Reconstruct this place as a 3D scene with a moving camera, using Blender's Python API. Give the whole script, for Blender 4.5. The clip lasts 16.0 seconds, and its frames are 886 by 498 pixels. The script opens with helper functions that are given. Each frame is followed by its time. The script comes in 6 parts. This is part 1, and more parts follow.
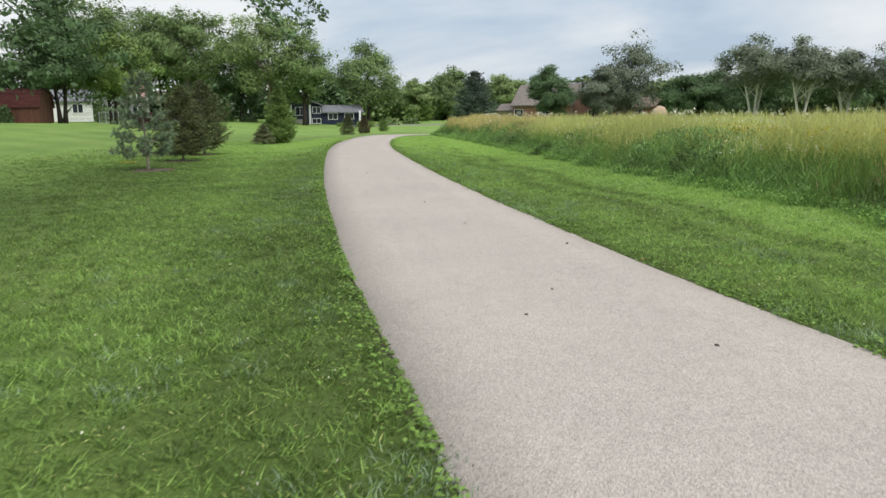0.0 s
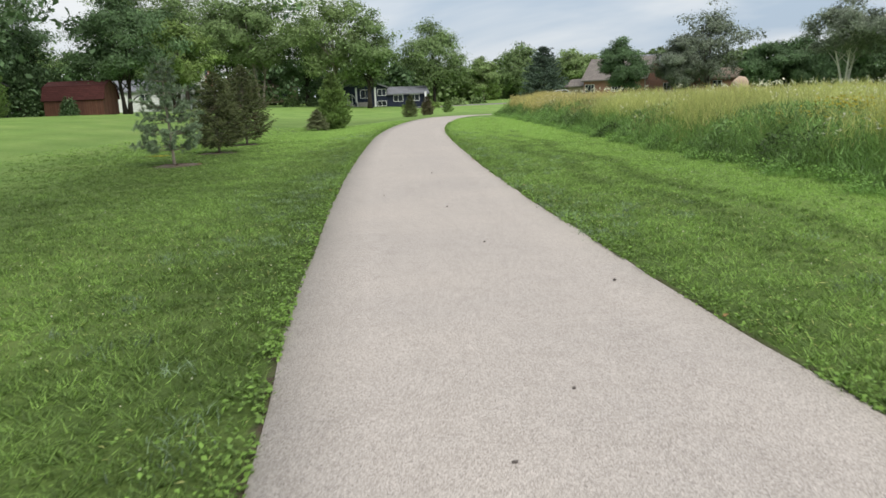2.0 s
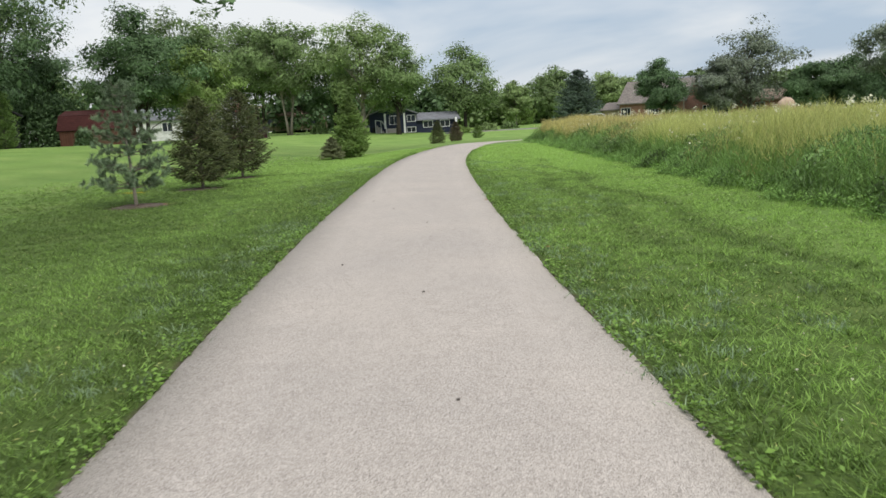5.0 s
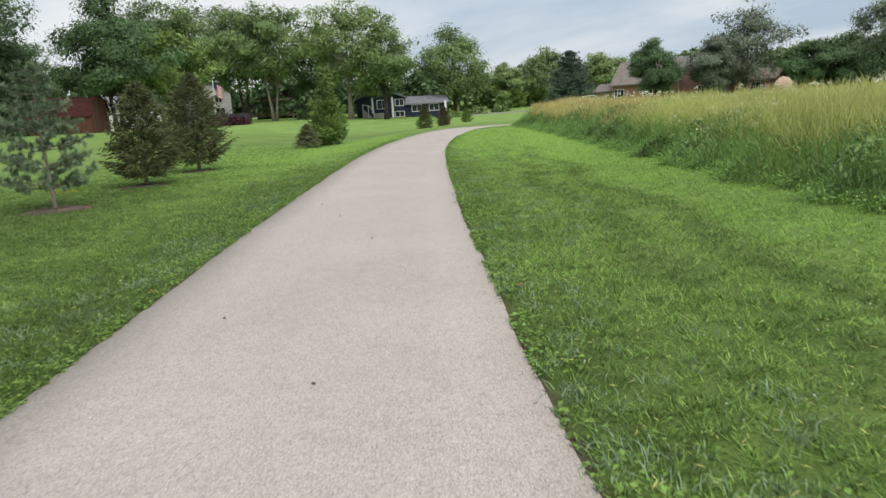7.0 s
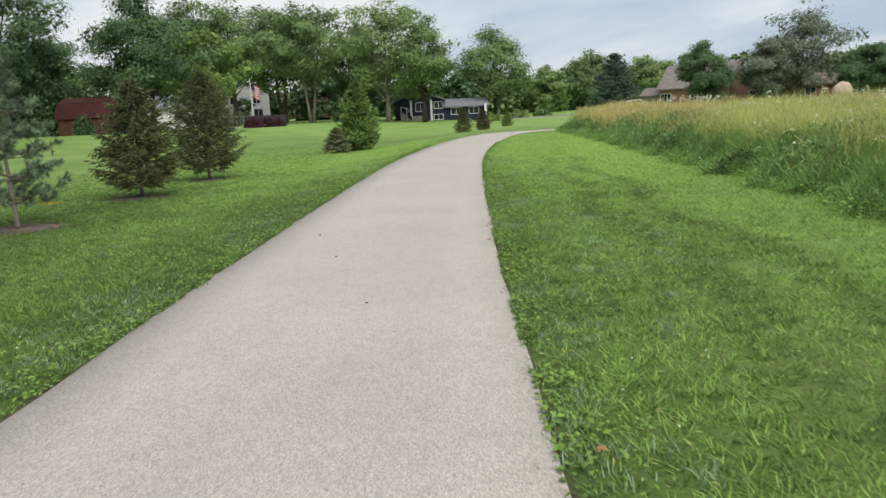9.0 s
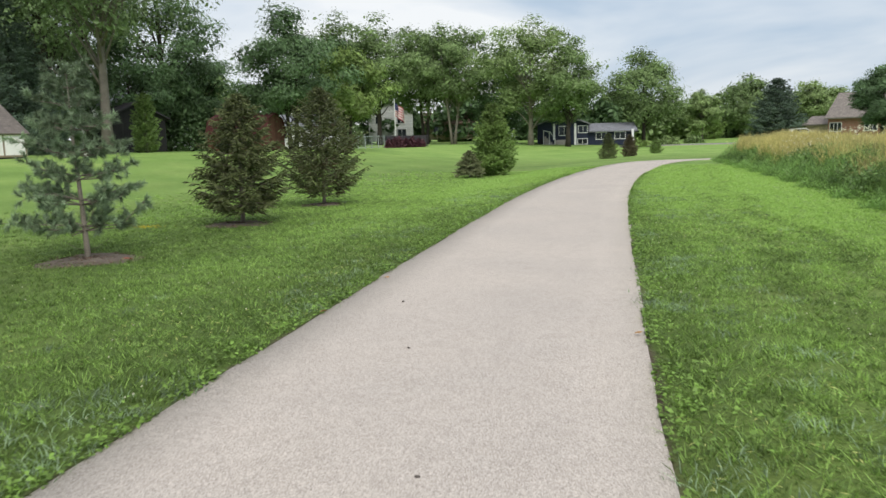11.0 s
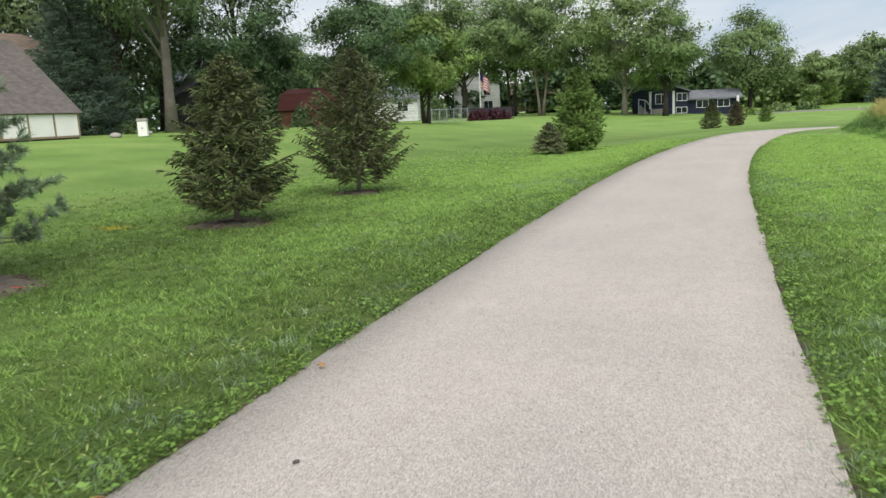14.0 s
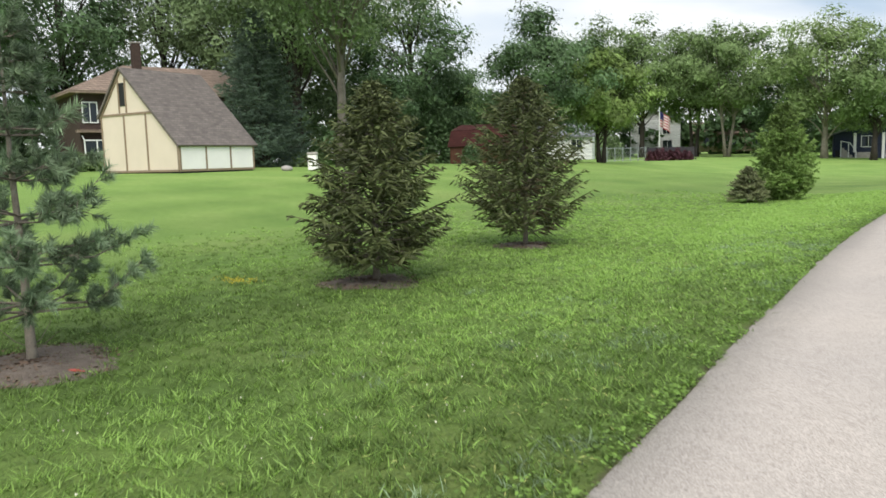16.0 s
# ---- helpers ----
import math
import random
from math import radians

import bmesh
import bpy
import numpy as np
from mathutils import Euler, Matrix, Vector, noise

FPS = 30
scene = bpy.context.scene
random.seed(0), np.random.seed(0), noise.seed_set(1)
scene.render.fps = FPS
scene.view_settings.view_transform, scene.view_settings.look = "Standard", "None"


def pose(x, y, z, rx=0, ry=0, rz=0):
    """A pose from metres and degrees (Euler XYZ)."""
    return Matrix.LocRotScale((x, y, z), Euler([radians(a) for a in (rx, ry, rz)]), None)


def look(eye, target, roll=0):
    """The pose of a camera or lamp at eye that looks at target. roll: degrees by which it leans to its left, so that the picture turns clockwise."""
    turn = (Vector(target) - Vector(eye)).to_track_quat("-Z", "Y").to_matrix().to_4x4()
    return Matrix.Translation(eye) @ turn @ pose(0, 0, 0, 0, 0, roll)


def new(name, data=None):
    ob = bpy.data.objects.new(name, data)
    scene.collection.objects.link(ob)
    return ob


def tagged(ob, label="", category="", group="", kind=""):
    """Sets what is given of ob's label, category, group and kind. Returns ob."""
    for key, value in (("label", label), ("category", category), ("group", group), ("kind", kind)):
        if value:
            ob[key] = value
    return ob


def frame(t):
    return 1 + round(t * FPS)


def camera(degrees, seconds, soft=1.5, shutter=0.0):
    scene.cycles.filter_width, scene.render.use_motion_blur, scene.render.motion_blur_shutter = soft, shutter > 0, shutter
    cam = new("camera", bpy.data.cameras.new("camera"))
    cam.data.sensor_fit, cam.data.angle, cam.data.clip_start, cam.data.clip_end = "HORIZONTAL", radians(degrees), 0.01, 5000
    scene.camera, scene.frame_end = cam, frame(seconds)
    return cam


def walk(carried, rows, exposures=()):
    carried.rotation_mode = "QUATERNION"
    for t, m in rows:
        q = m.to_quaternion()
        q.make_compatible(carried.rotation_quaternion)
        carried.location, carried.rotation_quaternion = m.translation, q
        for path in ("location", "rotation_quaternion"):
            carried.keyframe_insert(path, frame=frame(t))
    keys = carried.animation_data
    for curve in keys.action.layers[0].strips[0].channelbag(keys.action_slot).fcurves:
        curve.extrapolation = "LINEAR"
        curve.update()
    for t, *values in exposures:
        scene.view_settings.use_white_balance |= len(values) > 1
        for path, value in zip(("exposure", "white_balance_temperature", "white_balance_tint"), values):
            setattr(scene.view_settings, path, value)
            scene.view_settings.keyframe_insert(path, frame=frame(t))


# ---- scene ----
cam = camera(60.0, 16.0, soft=1.5, shutter=0.35)

PATH = [
    (0, (0.000, -0.000, 1.457), (-0.0000, 1.9702, 1.1127), -0.60),
    (0.5, (0.204, 0.624, 1.470), (0.1895, 2.5943, 1.1243), -1.14),
    (1, (0.404, 1.237, 1.465), (0.3391, 3.2054, 1.1151), -1.00),
    (1.5, (0.553, 1.824, 1.481), (0.3776, 3.7806, 1.1031), -2.31),
    (2, (0.627, 2.486, 1.507), (0.4358, 4.4381, 1.1153), -2.44),
    (2.5, (0.701, 3.179, 1.531), (0.3894, 5.1284, 1.2132), -1.94),
    (3, (0.700, 3.893, 1.510), (0.4529, 5.8592, 1.2393), -2.46),
    (3.5, (0.704, 4.565, 1.490), (0.4928, 6.5368, 1.2282), -1.15),
    (4, (0.704, 5.206, 1.456), (0.4403, 7.1641, 1.1482), -2.31),
    (6.5, (0.996, 8.237, 1.470), (0.7242, 10.1887, 1.1285), -3.65),
    (7, (0.985, 8.947, 1.470), (0.7190, 10.8951, 1.1042), -3.68),
    (7.5, (0.925, 9.670, 1.467), (0.6204, 11.6163, 1.1220), -4.46),
    (8, (0.858, 10.426, 1.475), (0.5331, 12.3707, 1.1403), -4.81),
    (8.5, (0.813, 11.139, 1.481), (0.4623, 13.0798, 1.1519), -3.85),
    (9, (0.716, 11.775, 1.494), (0.3526, 13.7096, 1.1408), -3.14),
    (9.5, (0.626, 12.452, 1.519), (0.1184, 14.3557, 1.1769), -2.42),
    (10, (0.510, 13.123, 1.536), (-0.0796, 15.0091, 1.2304), -1.65),
    (12.5, (0.032, 16.564, 1.524), (-0.8220, 18.3493, 1.2360), -2.46),
    (13, (-0.108, 17.268, 1.509), (-1.0055, 19.0286, 1.2007), -2.29),
    (13.5, (-0.311, 17.927, 1.492), (-1.2695, 19.6537, 1.1758), -3.01),
    (14, (-0.536, 18.557, 1.473), (-1.4583, 20.2984, 1.1313), -2.80),
    (14.5, (-0.820, 19.124, 1.497), (-1.9151, 20.7735, 1.2101), -2.50),
    (15, (-1.207, 19.681, 1.501), (-2.3931, 21.2592, 1.1831), -2.08),
    (15.5, (-1.559, 20.249, 1.537), (-2.7955, 21.7934, 1.2415), -1.87),
    (16, (-1.957, 20.743, 1.543), (-3.2401, 22.2589, 1.3101), -1.56),
]
walk(cam, [(t, look(eye, target, roll)) for t, eye, target, roll in PATH],
     [(0, 0.0), (2.5, -0.03), (4, -0.05), (8.5, -0.03), (12.5, 0.10), (13.5, 0.09), (14.5, 0.05), (15.2, 0.14), (16, 0.24)])

# ---- world and light ----
SUN_EL, SUN_AZ = radians(52), radians(138)   # high, from behind on the meadow side, through thin cloud
world = bpy.data.worlds.new("sky")
scene.world = world
world.use_nodes = True
wn, wl = world.node_tree.nodes, world.node_tree.links
wn.clear()
sky = wn.new("ShaderNodeTexSky")
sky.sky_type, sky.sun_disc, sky.sun_elevation, sky.sun_rotation = "NISHITA", False, SUN_EL, SUN_AZ
sky.air_density, sky.dust_density = 1.2, 2.0
wco = wn.new("ShaderNodeTexCoord")
wsep = wn.new("ShaderNodeSeparateXYZ")
wl.new(wco.outputs["Generated"], wsep.inputs[0])
# cloud sheet: direction divided by height above the horizon gives flat layers
wadd = wn.new("ShaderNodeMath"); wadd.operation = "ADD"; wadd.inputs[1].default_value = 0.30
wl.new(wsep.outputs["Z"], wadd.inputs[0])
wmax = wn.new("ShaderNodeMath"); wmax.operation = "MAXIMUM"; wmax.inputs[1].default_value = 0.05
wl.new(wadd.outputs[0], wmax.inputs[0])
wdiv = wn.new("ShaderNodeVectorMath"); wdiv.operation = "DIVIDE"
wcmb = wn.new("ShaderNodeCombineXYZ")
for k in range(3):
    wl.new(wmax.outputs[0], wcmb.inputs[k])
wl.new(wco.outputs["Generated"], wdiv.inputs[0]); wl.new(wcmb.outputs[0], wdiv.inputs[1])
wnoise = wn.new("ShaderNodeTexNoise")
wnoise.inputs["Scale"].default_value, wnoise.inputs["Detail"].default_value, wnoise.inputs["Roughness"].default_value = 1.1, 5, 0.5
wnoise.inputs["Distortion"].default_value = 0.4
wl.new(wdiv.outputs[0], wnoise.inputs["Vector"])
wramp = wn.new("ShaderNodeValToRGB")
wramp.color_ramp.elements[0].position, wramp.color_ramp.elements[0].color = 0.38, (3.8, 4.7, 5.8, 1)
wramp.color_ramp.elements[1].position, wramp.color_ramp.elements[1].color = 0.62, (7.3, 7.45, 7.6, 1)
# thicker, whiter cloud towards the gardens in the west
west = wn.new("ShaderNodeMath"); west.operation = "MULTIPLY_ADD"; west.inputs[1].default_value = -0.16
wl.new(wsep.outputs["X"], west.inputs[0]); wl.new(wnoise.outputs["Fac"], west.inputs[2])
wl.new(west.outputs[0], wramp.inputs["Fac"])
wmix = wn.new("ShaderNodeMixRGB"); wmix.inputs["Fac"].default_value = 0.90
wl.new(sky.outputs[0], wmix.inputs[1]); wl.new(wramp.outputs[0], wmix.inputs[2])
wbg = wn.new("ShaderNodeBackground"); wbg.inputs["Strength"].default_value = 0.125
wl.new(wmix.outputs[0], wbg.inputs["Color"])
wout = wn.new("ShaderNodeOutputWorld")
wl.new(wbg.outputs[0], wout.inputs["Surface"])

sun_data = bpy.data.lights.new("sun", "SUN")
sun_data.energy, sun_data.angle, sun_data.color = 2.95, radians(40), (1.0, 0.96, 0.9)
sun = new("sun", sun_data)
sun.rotation_euler = Vector((math.sin(SUN_AZ) * math.cos(SUN_EL), math.cos(SUN_AZ) * math.cos(SUN_EL), math.sin(SUN_EL))).to_track_quat("Z", "Y").to_euler()

# ---- materials ----


def material(name, base, rough=0.8, spots=(), scale=4.0, fine=60.0, bump=0.2, var=0.25, metal=0.0, island=0.0, translucent=0.0, per_object=0.0, dirt=None):
    """A procedural surface: base colour varied by a coarse and a fine noise, with relief."""
    m = bpy.data.materials.new(name)
    m.use_nodes = True
    n, l = m.node_tree.nodes, m.node_tree.links
    bsdf = n["Principled BSDF"]
    bsdf.inputs["Roughness"].default_value, bsdf.inputs["Metallic"].default_value = rough, metal
    bsdf.inputs["Specular IOR Level"].default_value = 0.3
    co = n.new("ShaderNodeTexCoord")
    big = n.new("ShaderNodeTexNoise"); big.inputs["Scale"].default_value, big.inputs["Detail"].default_value = scale, 4
    small = n.new("ShaderNodeTexNoise"); small.inputs["Scale"].default_value, small.inputs["Detail"].default_value = fine, 3
    for t in (big, small):
        l.new(co.outputs["Object"], t.inputs["Vector"])
    add = n.new("ShaderNodeMath"); add.operation = "MULTIPLY_ADD"; add.inputs[1].default_value = 0.6
    l.new(big.outputs["Fac"], add.inputs[0])
    half = n.new("ShaderNodeMath"); half.operation = "MULTIPLY"; half.inputs[1].default_value = 0.4
    l.new(small.outputs["Fac"], half.inputs[0]); l.new(half.outputs[0], add.inputs[2])
    fac = add.outputs[0]
    if island or per_object:
        src = n.new("ShaderNodeNewGeometry").outputs["Random Per Island"] if island else n.new("ShaderNodeObjectInfo").outputs["Random"]
        mul = n.new("ShaderNodeMath"); mul.operation = "MULTIPLY_ADD"; mul.inputs[1].default_value = island or per_object
        l.new(src, mul.inputs[0]); l.new(fac, mul.inputs[2])
        sub = n.new("ShaderNodeMath"); sub.operation = "SUBTRACT"; sub.inputs[1].default_value = (island or per_object) / 2
        l.new(mul.outputs[0], sub.inputs[0]); fac = sub.outputs[0]
    tone = n.new("ShaderNodeAttribute"); tone.attribute_name = "tone"
    plus = n.new("ShaderNodeMath"); plus.operation = "ADD"
    l.new(fac, plus.inputs[0]); l.new(tone.outputs["Fac"], plus.inputs[1]); fac = plus.outputs[0]
    ramp = n.new("ShaderNodeValToRGB")
    cols = [tuple(c * (1 - var) for c in base), tuple(min(1, c * (1 + var)) for c in base)]
    ramp.color_ramp.elements[0].position, ramp.color_ramp.elements[0].color = 0.25, (*cols[0], 1)
    ramp.color_ramp.elements[1].position, ramp.color_ramp.elements[1].color = 0.75, (*cols[1], 1)
    for pos, col in spots:
        e = ramp.color_ramp.elements.new(pos); e.color = (*col, 1)
    l.new(fac, ramp.inputs["Fac"])
    color = ramp.outputs["Color"]
    l.new(color, bsdf.inputs["Base Color"])
    if bump:
        b = n.new("ShaderNodeBump"); b.inputs["Strength"].default_value, b.inputs["Distance"].default_value = bump, 0.02
        l.new(small.outputs["Fac"], b.inputs["Height"]); l.new(b.outputs[0], bsdf.inputs["Normal"])
    if translucent:
        tr = n.new("ShaderNodeBsdfTranslucent"); l.new(color, tr.inputs["Color"])
        mix = n.new("ShaderNodeMixShader"); mix.inputs["Fac"].default_value = translucent
        l.new(bsdf.outputs[0], mix.inputs[1]); l.new(tr.outputs[0], mix.inputs[2])
        l.new(mix.outputs[0], n["Material Output"].inputs["Surface"])
    return m


def leafy(name, base, var=0.45, translucent=0.17, rough=0.6, spots=(), each=0.36):
    return material(name, base, rough, spots, 0.5, 6.0, 0, var, 0, each, translucent)


def courses(name, brick, mortar, w, h, gap, rough=0.9, bump=0.5, var=0.25, swap=None):
    """Brick, siding or shingle courses in the object's own metres."""
    m = material(name, brick, rough, (), 3, 40, 0, var)
    n, l = m.node_tree.nodes, m.node_tree.links
    bsdf = n["Principled BSDF"]
    old = bsdf.inputs["Base Color"].links[0].from_socket
    co = n.new("ShaderNodeTexCoord")
    sep = n.new("ShaderNodeSeparateXYZ"); l.new(co.outputs["Object"], sep.inputs[0])
    along = n.new("ShaderNodeMath"); along.operation = "ADD"
    l.new(sep.outputs["X"], along.inputs[0]); l.new(sep.outputs["Y"], along.inputs[1])
    cmb = n.new("ShaderNodeCombineXYZ"); l.new(along.outputs[0], cmb.inputs["X"]); l.new(sep.outputs["Z"], cmb.inputs["Y"])
    br = n.new("ShaderNodeTexBrick")
    br.inputs["Scale"].default_value, br.inputs["Brick Width"].default_value, br.inputs["Row Height"].default_value, br.inputs["Mortar Size"].default_value = 1, w, h, gap
    l.new(cmb.outputs[0], br.inputs["Vector"])
    dark = n.new("ShaderNodeMixRGB"); dark.blend_type = "MULTIPLY"; dark.inputs["Fac"].default_value = 1; dark.inputs[2].default_value = (0.72, 0.72, 0.74, 1)
    l.new(old, dark.inputs[1])
    l.new(old, br.inputs["Color1"]); l.new(dark.outputs[0], br.inputs["Color2"]); br.inputs["Mortar"].default_value = (*mortar, 1)
    l.new(br.outputs["Color"], bsdf.inputs["Base Color"])
    b = n.new("ShaderNodeBump"); b.invert = True; b.inputs["Strength"].default_value, b.inputs["Distance"].default_value = bump, 0.01
    l.new(br.outputs["Fac"], b.inputs["Height"]); l.new(b.outputs[0], bsdf.inputs["Normal"])
    return m


M = {
    "bark_grey": material("bark_grey", (0.16, 0.14, 0.12), 0.95, (), 3, 25, 0.8, 0.4),
    "bark_dark": material("bark_dark", (0.055, 0.045, 0.038), 0.95, (), 3, 25, 0.8, 0.4),
    "bark_pale": material("bark_pale", (0.55, 0.52, 0.47), 0.9, (), 3, 25, 0.6, 0.35),
    "bark_tan": material("bark_tan", (0.27, 0.235, 0.195), 0.95, (), 3, 25, 0.7, 0.35),
    "bark_young": material("bark_young", (0.27, 0.235, 0.19), 0.95, (), 9, 60, 0.6, 0.35),
    "bark_pine": material("bark_pine", (0.20, 0.17, 0.14), 0.95, (), 9, 60, 0.8, 0.4),
    "leaf_maple": leafy("leaf_maple", (0.215, 0.298, 0.108)),
    "leaf_mid": leafy("leaf_mid", (0.167, 0.242, 0.089)),
    "leaf_dark": leafy("leaf_dark", (0.164, 0.230, 0.100)),
    "leaf_bright": leafy("leaf_bright", (0.200, 0.285, 0.078)),
    "leaf_deep": leafy("leaf_deep", (0.100, 0.168, 0.070)),
    "leaf_grey": leafy("leaf_grey", (0.182, 0.215, 0.150)),
    "needle_spruce": leafy("needle_spruce", (0.096, 0.114, 0.042), 0.5, 0.10),
    "needle_brown": leafy("needle_brown", (0.112, 0.092, 0.052), 0.4, 0.1),
    "needle_dwarf": leafy("needle_dwarf", (0.205, 0.225, 0.112), 0.4, 0.1),
    "needle_pine": leafy("needle_pine", (0.212, 0.285, 0.168), 0.45, 0.2),
    "needle_blue": leafy("needle_blue", (0.098, 0.140, 0.098), 0.4, 0.1),
    "needle_arbor": leafy("needle_arbor", (0.178, 0.262, 0.074), 0.45, 0.15),
    "blade": leafy("blade", (0.240, 0.364, 0.090), 0.58, 0.42, 0.5, ((0.36, (0.157, 0.256, 0.065)), (0.62, (0.250, 0.380, 0.092))), 0.6),
    "clover": leafy("clover", (0.185, 0.305, 0.062), 0.40, 0.3, 0.5),
    "petal_white": material("petal_white", (0.78, 0.76, 0.60), 0.8, (), 9, 80, 0, 0.1, translucent=0.3),
    "stem_green": leafy("stem_green", (0.235, 0.365, 0.100), 0.45, 0.45, 0.5),
    "stem_straw": leafy("stem_straw", (0.520, 0.540, 0.190), 0.35, 0.45, 0.6),
    "stem_tan": leafy("stem_tan", (0.560, 0.500, 0.200), 0.35, 0.42, 0.7),
    "weed_leaf": leafy("weed_leaf", (0.192, 0.318, 0.092), 0.5, 0.35, 0.5),
    "weed_mound": leafy("weed_mound", (0.165, 0.262, 0.085), 0.55, 0.25, 0.5),
    "weed_low": leafy("weed_low", (0.205, 0.355, 0.078), 0.45, 0.3, 0.5),
    "weed_brown": leafy("weed_brown", (0.360, 0.310, 0.125), 0.45, 0.3, 0.6),
    "blue_grass": leafy("blue_grass", (0.255, 0.345, 0.205), 0.45, 0.35, 0.5),
    "goldenrod": leafy("goldenrod", (0.50, 0.42, 0.05), 0.3, 0.3, 0.7),
    "soil": material("soil", (0.085, 0.060, 0.042), 1.0, (), 7, 90, 1.0, 0.5),
    "mulch": material("mulch", (0.150, 0.122, 0.100), 1.0, (), 9, 70, 1.0, 0.5),
    "chip": leafy("chip", (0.150, 0.100, 0.070), 0.5, 0.0, 0.95),
    "cream": material("cream", (0.70, 0.595, 0.485), 0.75, (), 1.2, 30, 0.08, 0.07),
    "white_panel": material("white_panel", (0.90, 0.855, 0.83), 0.7, (), 1.5, 30, 0.05, 0.06),
    "trim_tan": material("trim_tan", (0.27, 0.20, 0.14), 0.8, (), 3, 40, 0.2, 0.2),
    "dark_void": material("dark_void", (0.012, 0.012, 0.012), 0.5, (), 3, 40, 0, 0.2),
    "shingle": courses("shingle", (0.185, 0.158, 0.142), (0.135, 0.116, 0.104), 0.32, 0.105, 0.012, 0.95, 0.6, 0.35),
    "shingle_brown": courses("shingle_brown", (0.30, 0.225, 0.175), (0.16, 0.12, 0.095), 0.4, 0.16, 0.02, 0.95, 0.5),
    "shingle_greybrown": courses("shingle_greybrown", (0.27, 0.235, 0.21), (0.15, 0.135, 0.12), 0.4, 0.16, 0.02, 0.95, 0.5),
    "shingle_grey": courses("shingle_grey", (0.24, 0.25, 0.27), (0.14, 0.14, 0.15), 0.4, 0.16, 0.02, 0.95, 0.5),
    "shingle_red": courses("shingle_red", (0.085, 0.028, 0.025), (0.05, 0.016, 0.014), 0.4, 0.16, 0.02, 0.95, 0.5),
    "barn_red": courses("barn_red", (0.132, 0.062, 0.042), (0.10, 0.026, 0.018), 0.2, 6.0, 0.012, 0.85, 0.4),
    "brick_dark": courses("brick_dark", (0.085, 0.055, 0.045), (0.06, 0.045, 0.04), 0.215, 0.075, 0.010),
    "brick_red": courses("brick_red", (0.36, 0.165, 0.115), (0.30, 0.22, 0.18), 0.215, 0.075, 0.010),
    "siding_navy": courses("siding_navy", (0.020, 0.028, 0.060), (0.009, 0.012, 0.026), 6.0, 0.13, 0.014, 0.6),
    "siding_white": courses("siding_white", (0.82, 0.82, 0.80), (0.42, 0.42, 0.41), 6.0, 0.13, 0.012, 0.6),
    "siding_tan": courses("siding_tan", (0.44, 0.36, 0.27), (0.26, 0.21, 0.16), 6.0, 0.13, 0.012, 0.7),
    "siding_black": courses("siding_black", (0.030, 0.028, 0.027), (0.012, 0.012, 0.012), 0.2, 6.0, 0.012, 0.8),
    "stone_grey": material("stone_grey", (0.36, 0.33, 0.30), 0.9, (), 4, 40, 0.6, 0.3),
    "boulder": material("boulder", (0.50, 0.37, 0.28), 0.95, (), 2, 20, 0.7, 0.25),
    "trim_white": material("trim_white", (0.80, 0.80, 0.79), 0.55, (), 3, 40, 0.03, 0.06),
    "galvanised": material("galvanised", (0.46, 0.48, 0.50), 0.45, (), 6, 60, 0.05, 0.12, 0.7),
    "fence_dark": material("fence_dark", (0.045, 0.040, 0.045), 0.85, (), 4, 40, 0.2, 0.3),
    "leaf_purple": leafy("leaf_purple", (0.095, 0.035, 0.045)),
    "flag_red": material("flag_red", (0.52, 0.13, 0.15), 0.8, (), 9, 80, 0, 0.1, translucent=0.3),
    "flag_white": material("flag_white", (0.78, 0.76, 0.75), 0.8, (), 9, 80, 0, 0.05, translucent=0.3),
    "flag_blue": material("flag_blue", (0.03, 0.04, 0.16), 0.8, (), 9, 80, 0, 0.1, translucent=0.3),
    "car_white": material("car_white", (0.72, 0.73, 0.74), 0.25, (), 1, 9, 0, 0.04),
    "rubber": material("rubber", (0.02, 0.02, 0.02), 0.85, (), 6, 60, 0.1, 0.2),
    "lamp_metal": material("lamp_metal", (0.30, 0.27, 0.24), 0.5, (), 6, 60, 0.05, 0.15),
    "tag_red": material("tag_red", (0.36, 0.075, 0.055), 0.7, (), 6, 60, 0.05, 0.1),
    "dead_leaf": leafy("dead_leaf", (0.42, 0.24, 0.10), 0.3, 0.1),
    "pebble": material("pebble", (0.10, 0.085, 0.075), 0.9, (), 20, 90, 0.4, 0.3),
}
glass = bpy.data.materials.new("window_glass")
glass.use_nodes = True
gb = glass.node_tree.nodes["Principled BSDF"]
gb.inputs["Base Color"].default_value = (0.02, 0.025, 0.03, 1)
gb.inputs["Roughness"].default_value, gb.inputs["IOR"].default_value = 0.06, 1.5
M["glass"] = glass


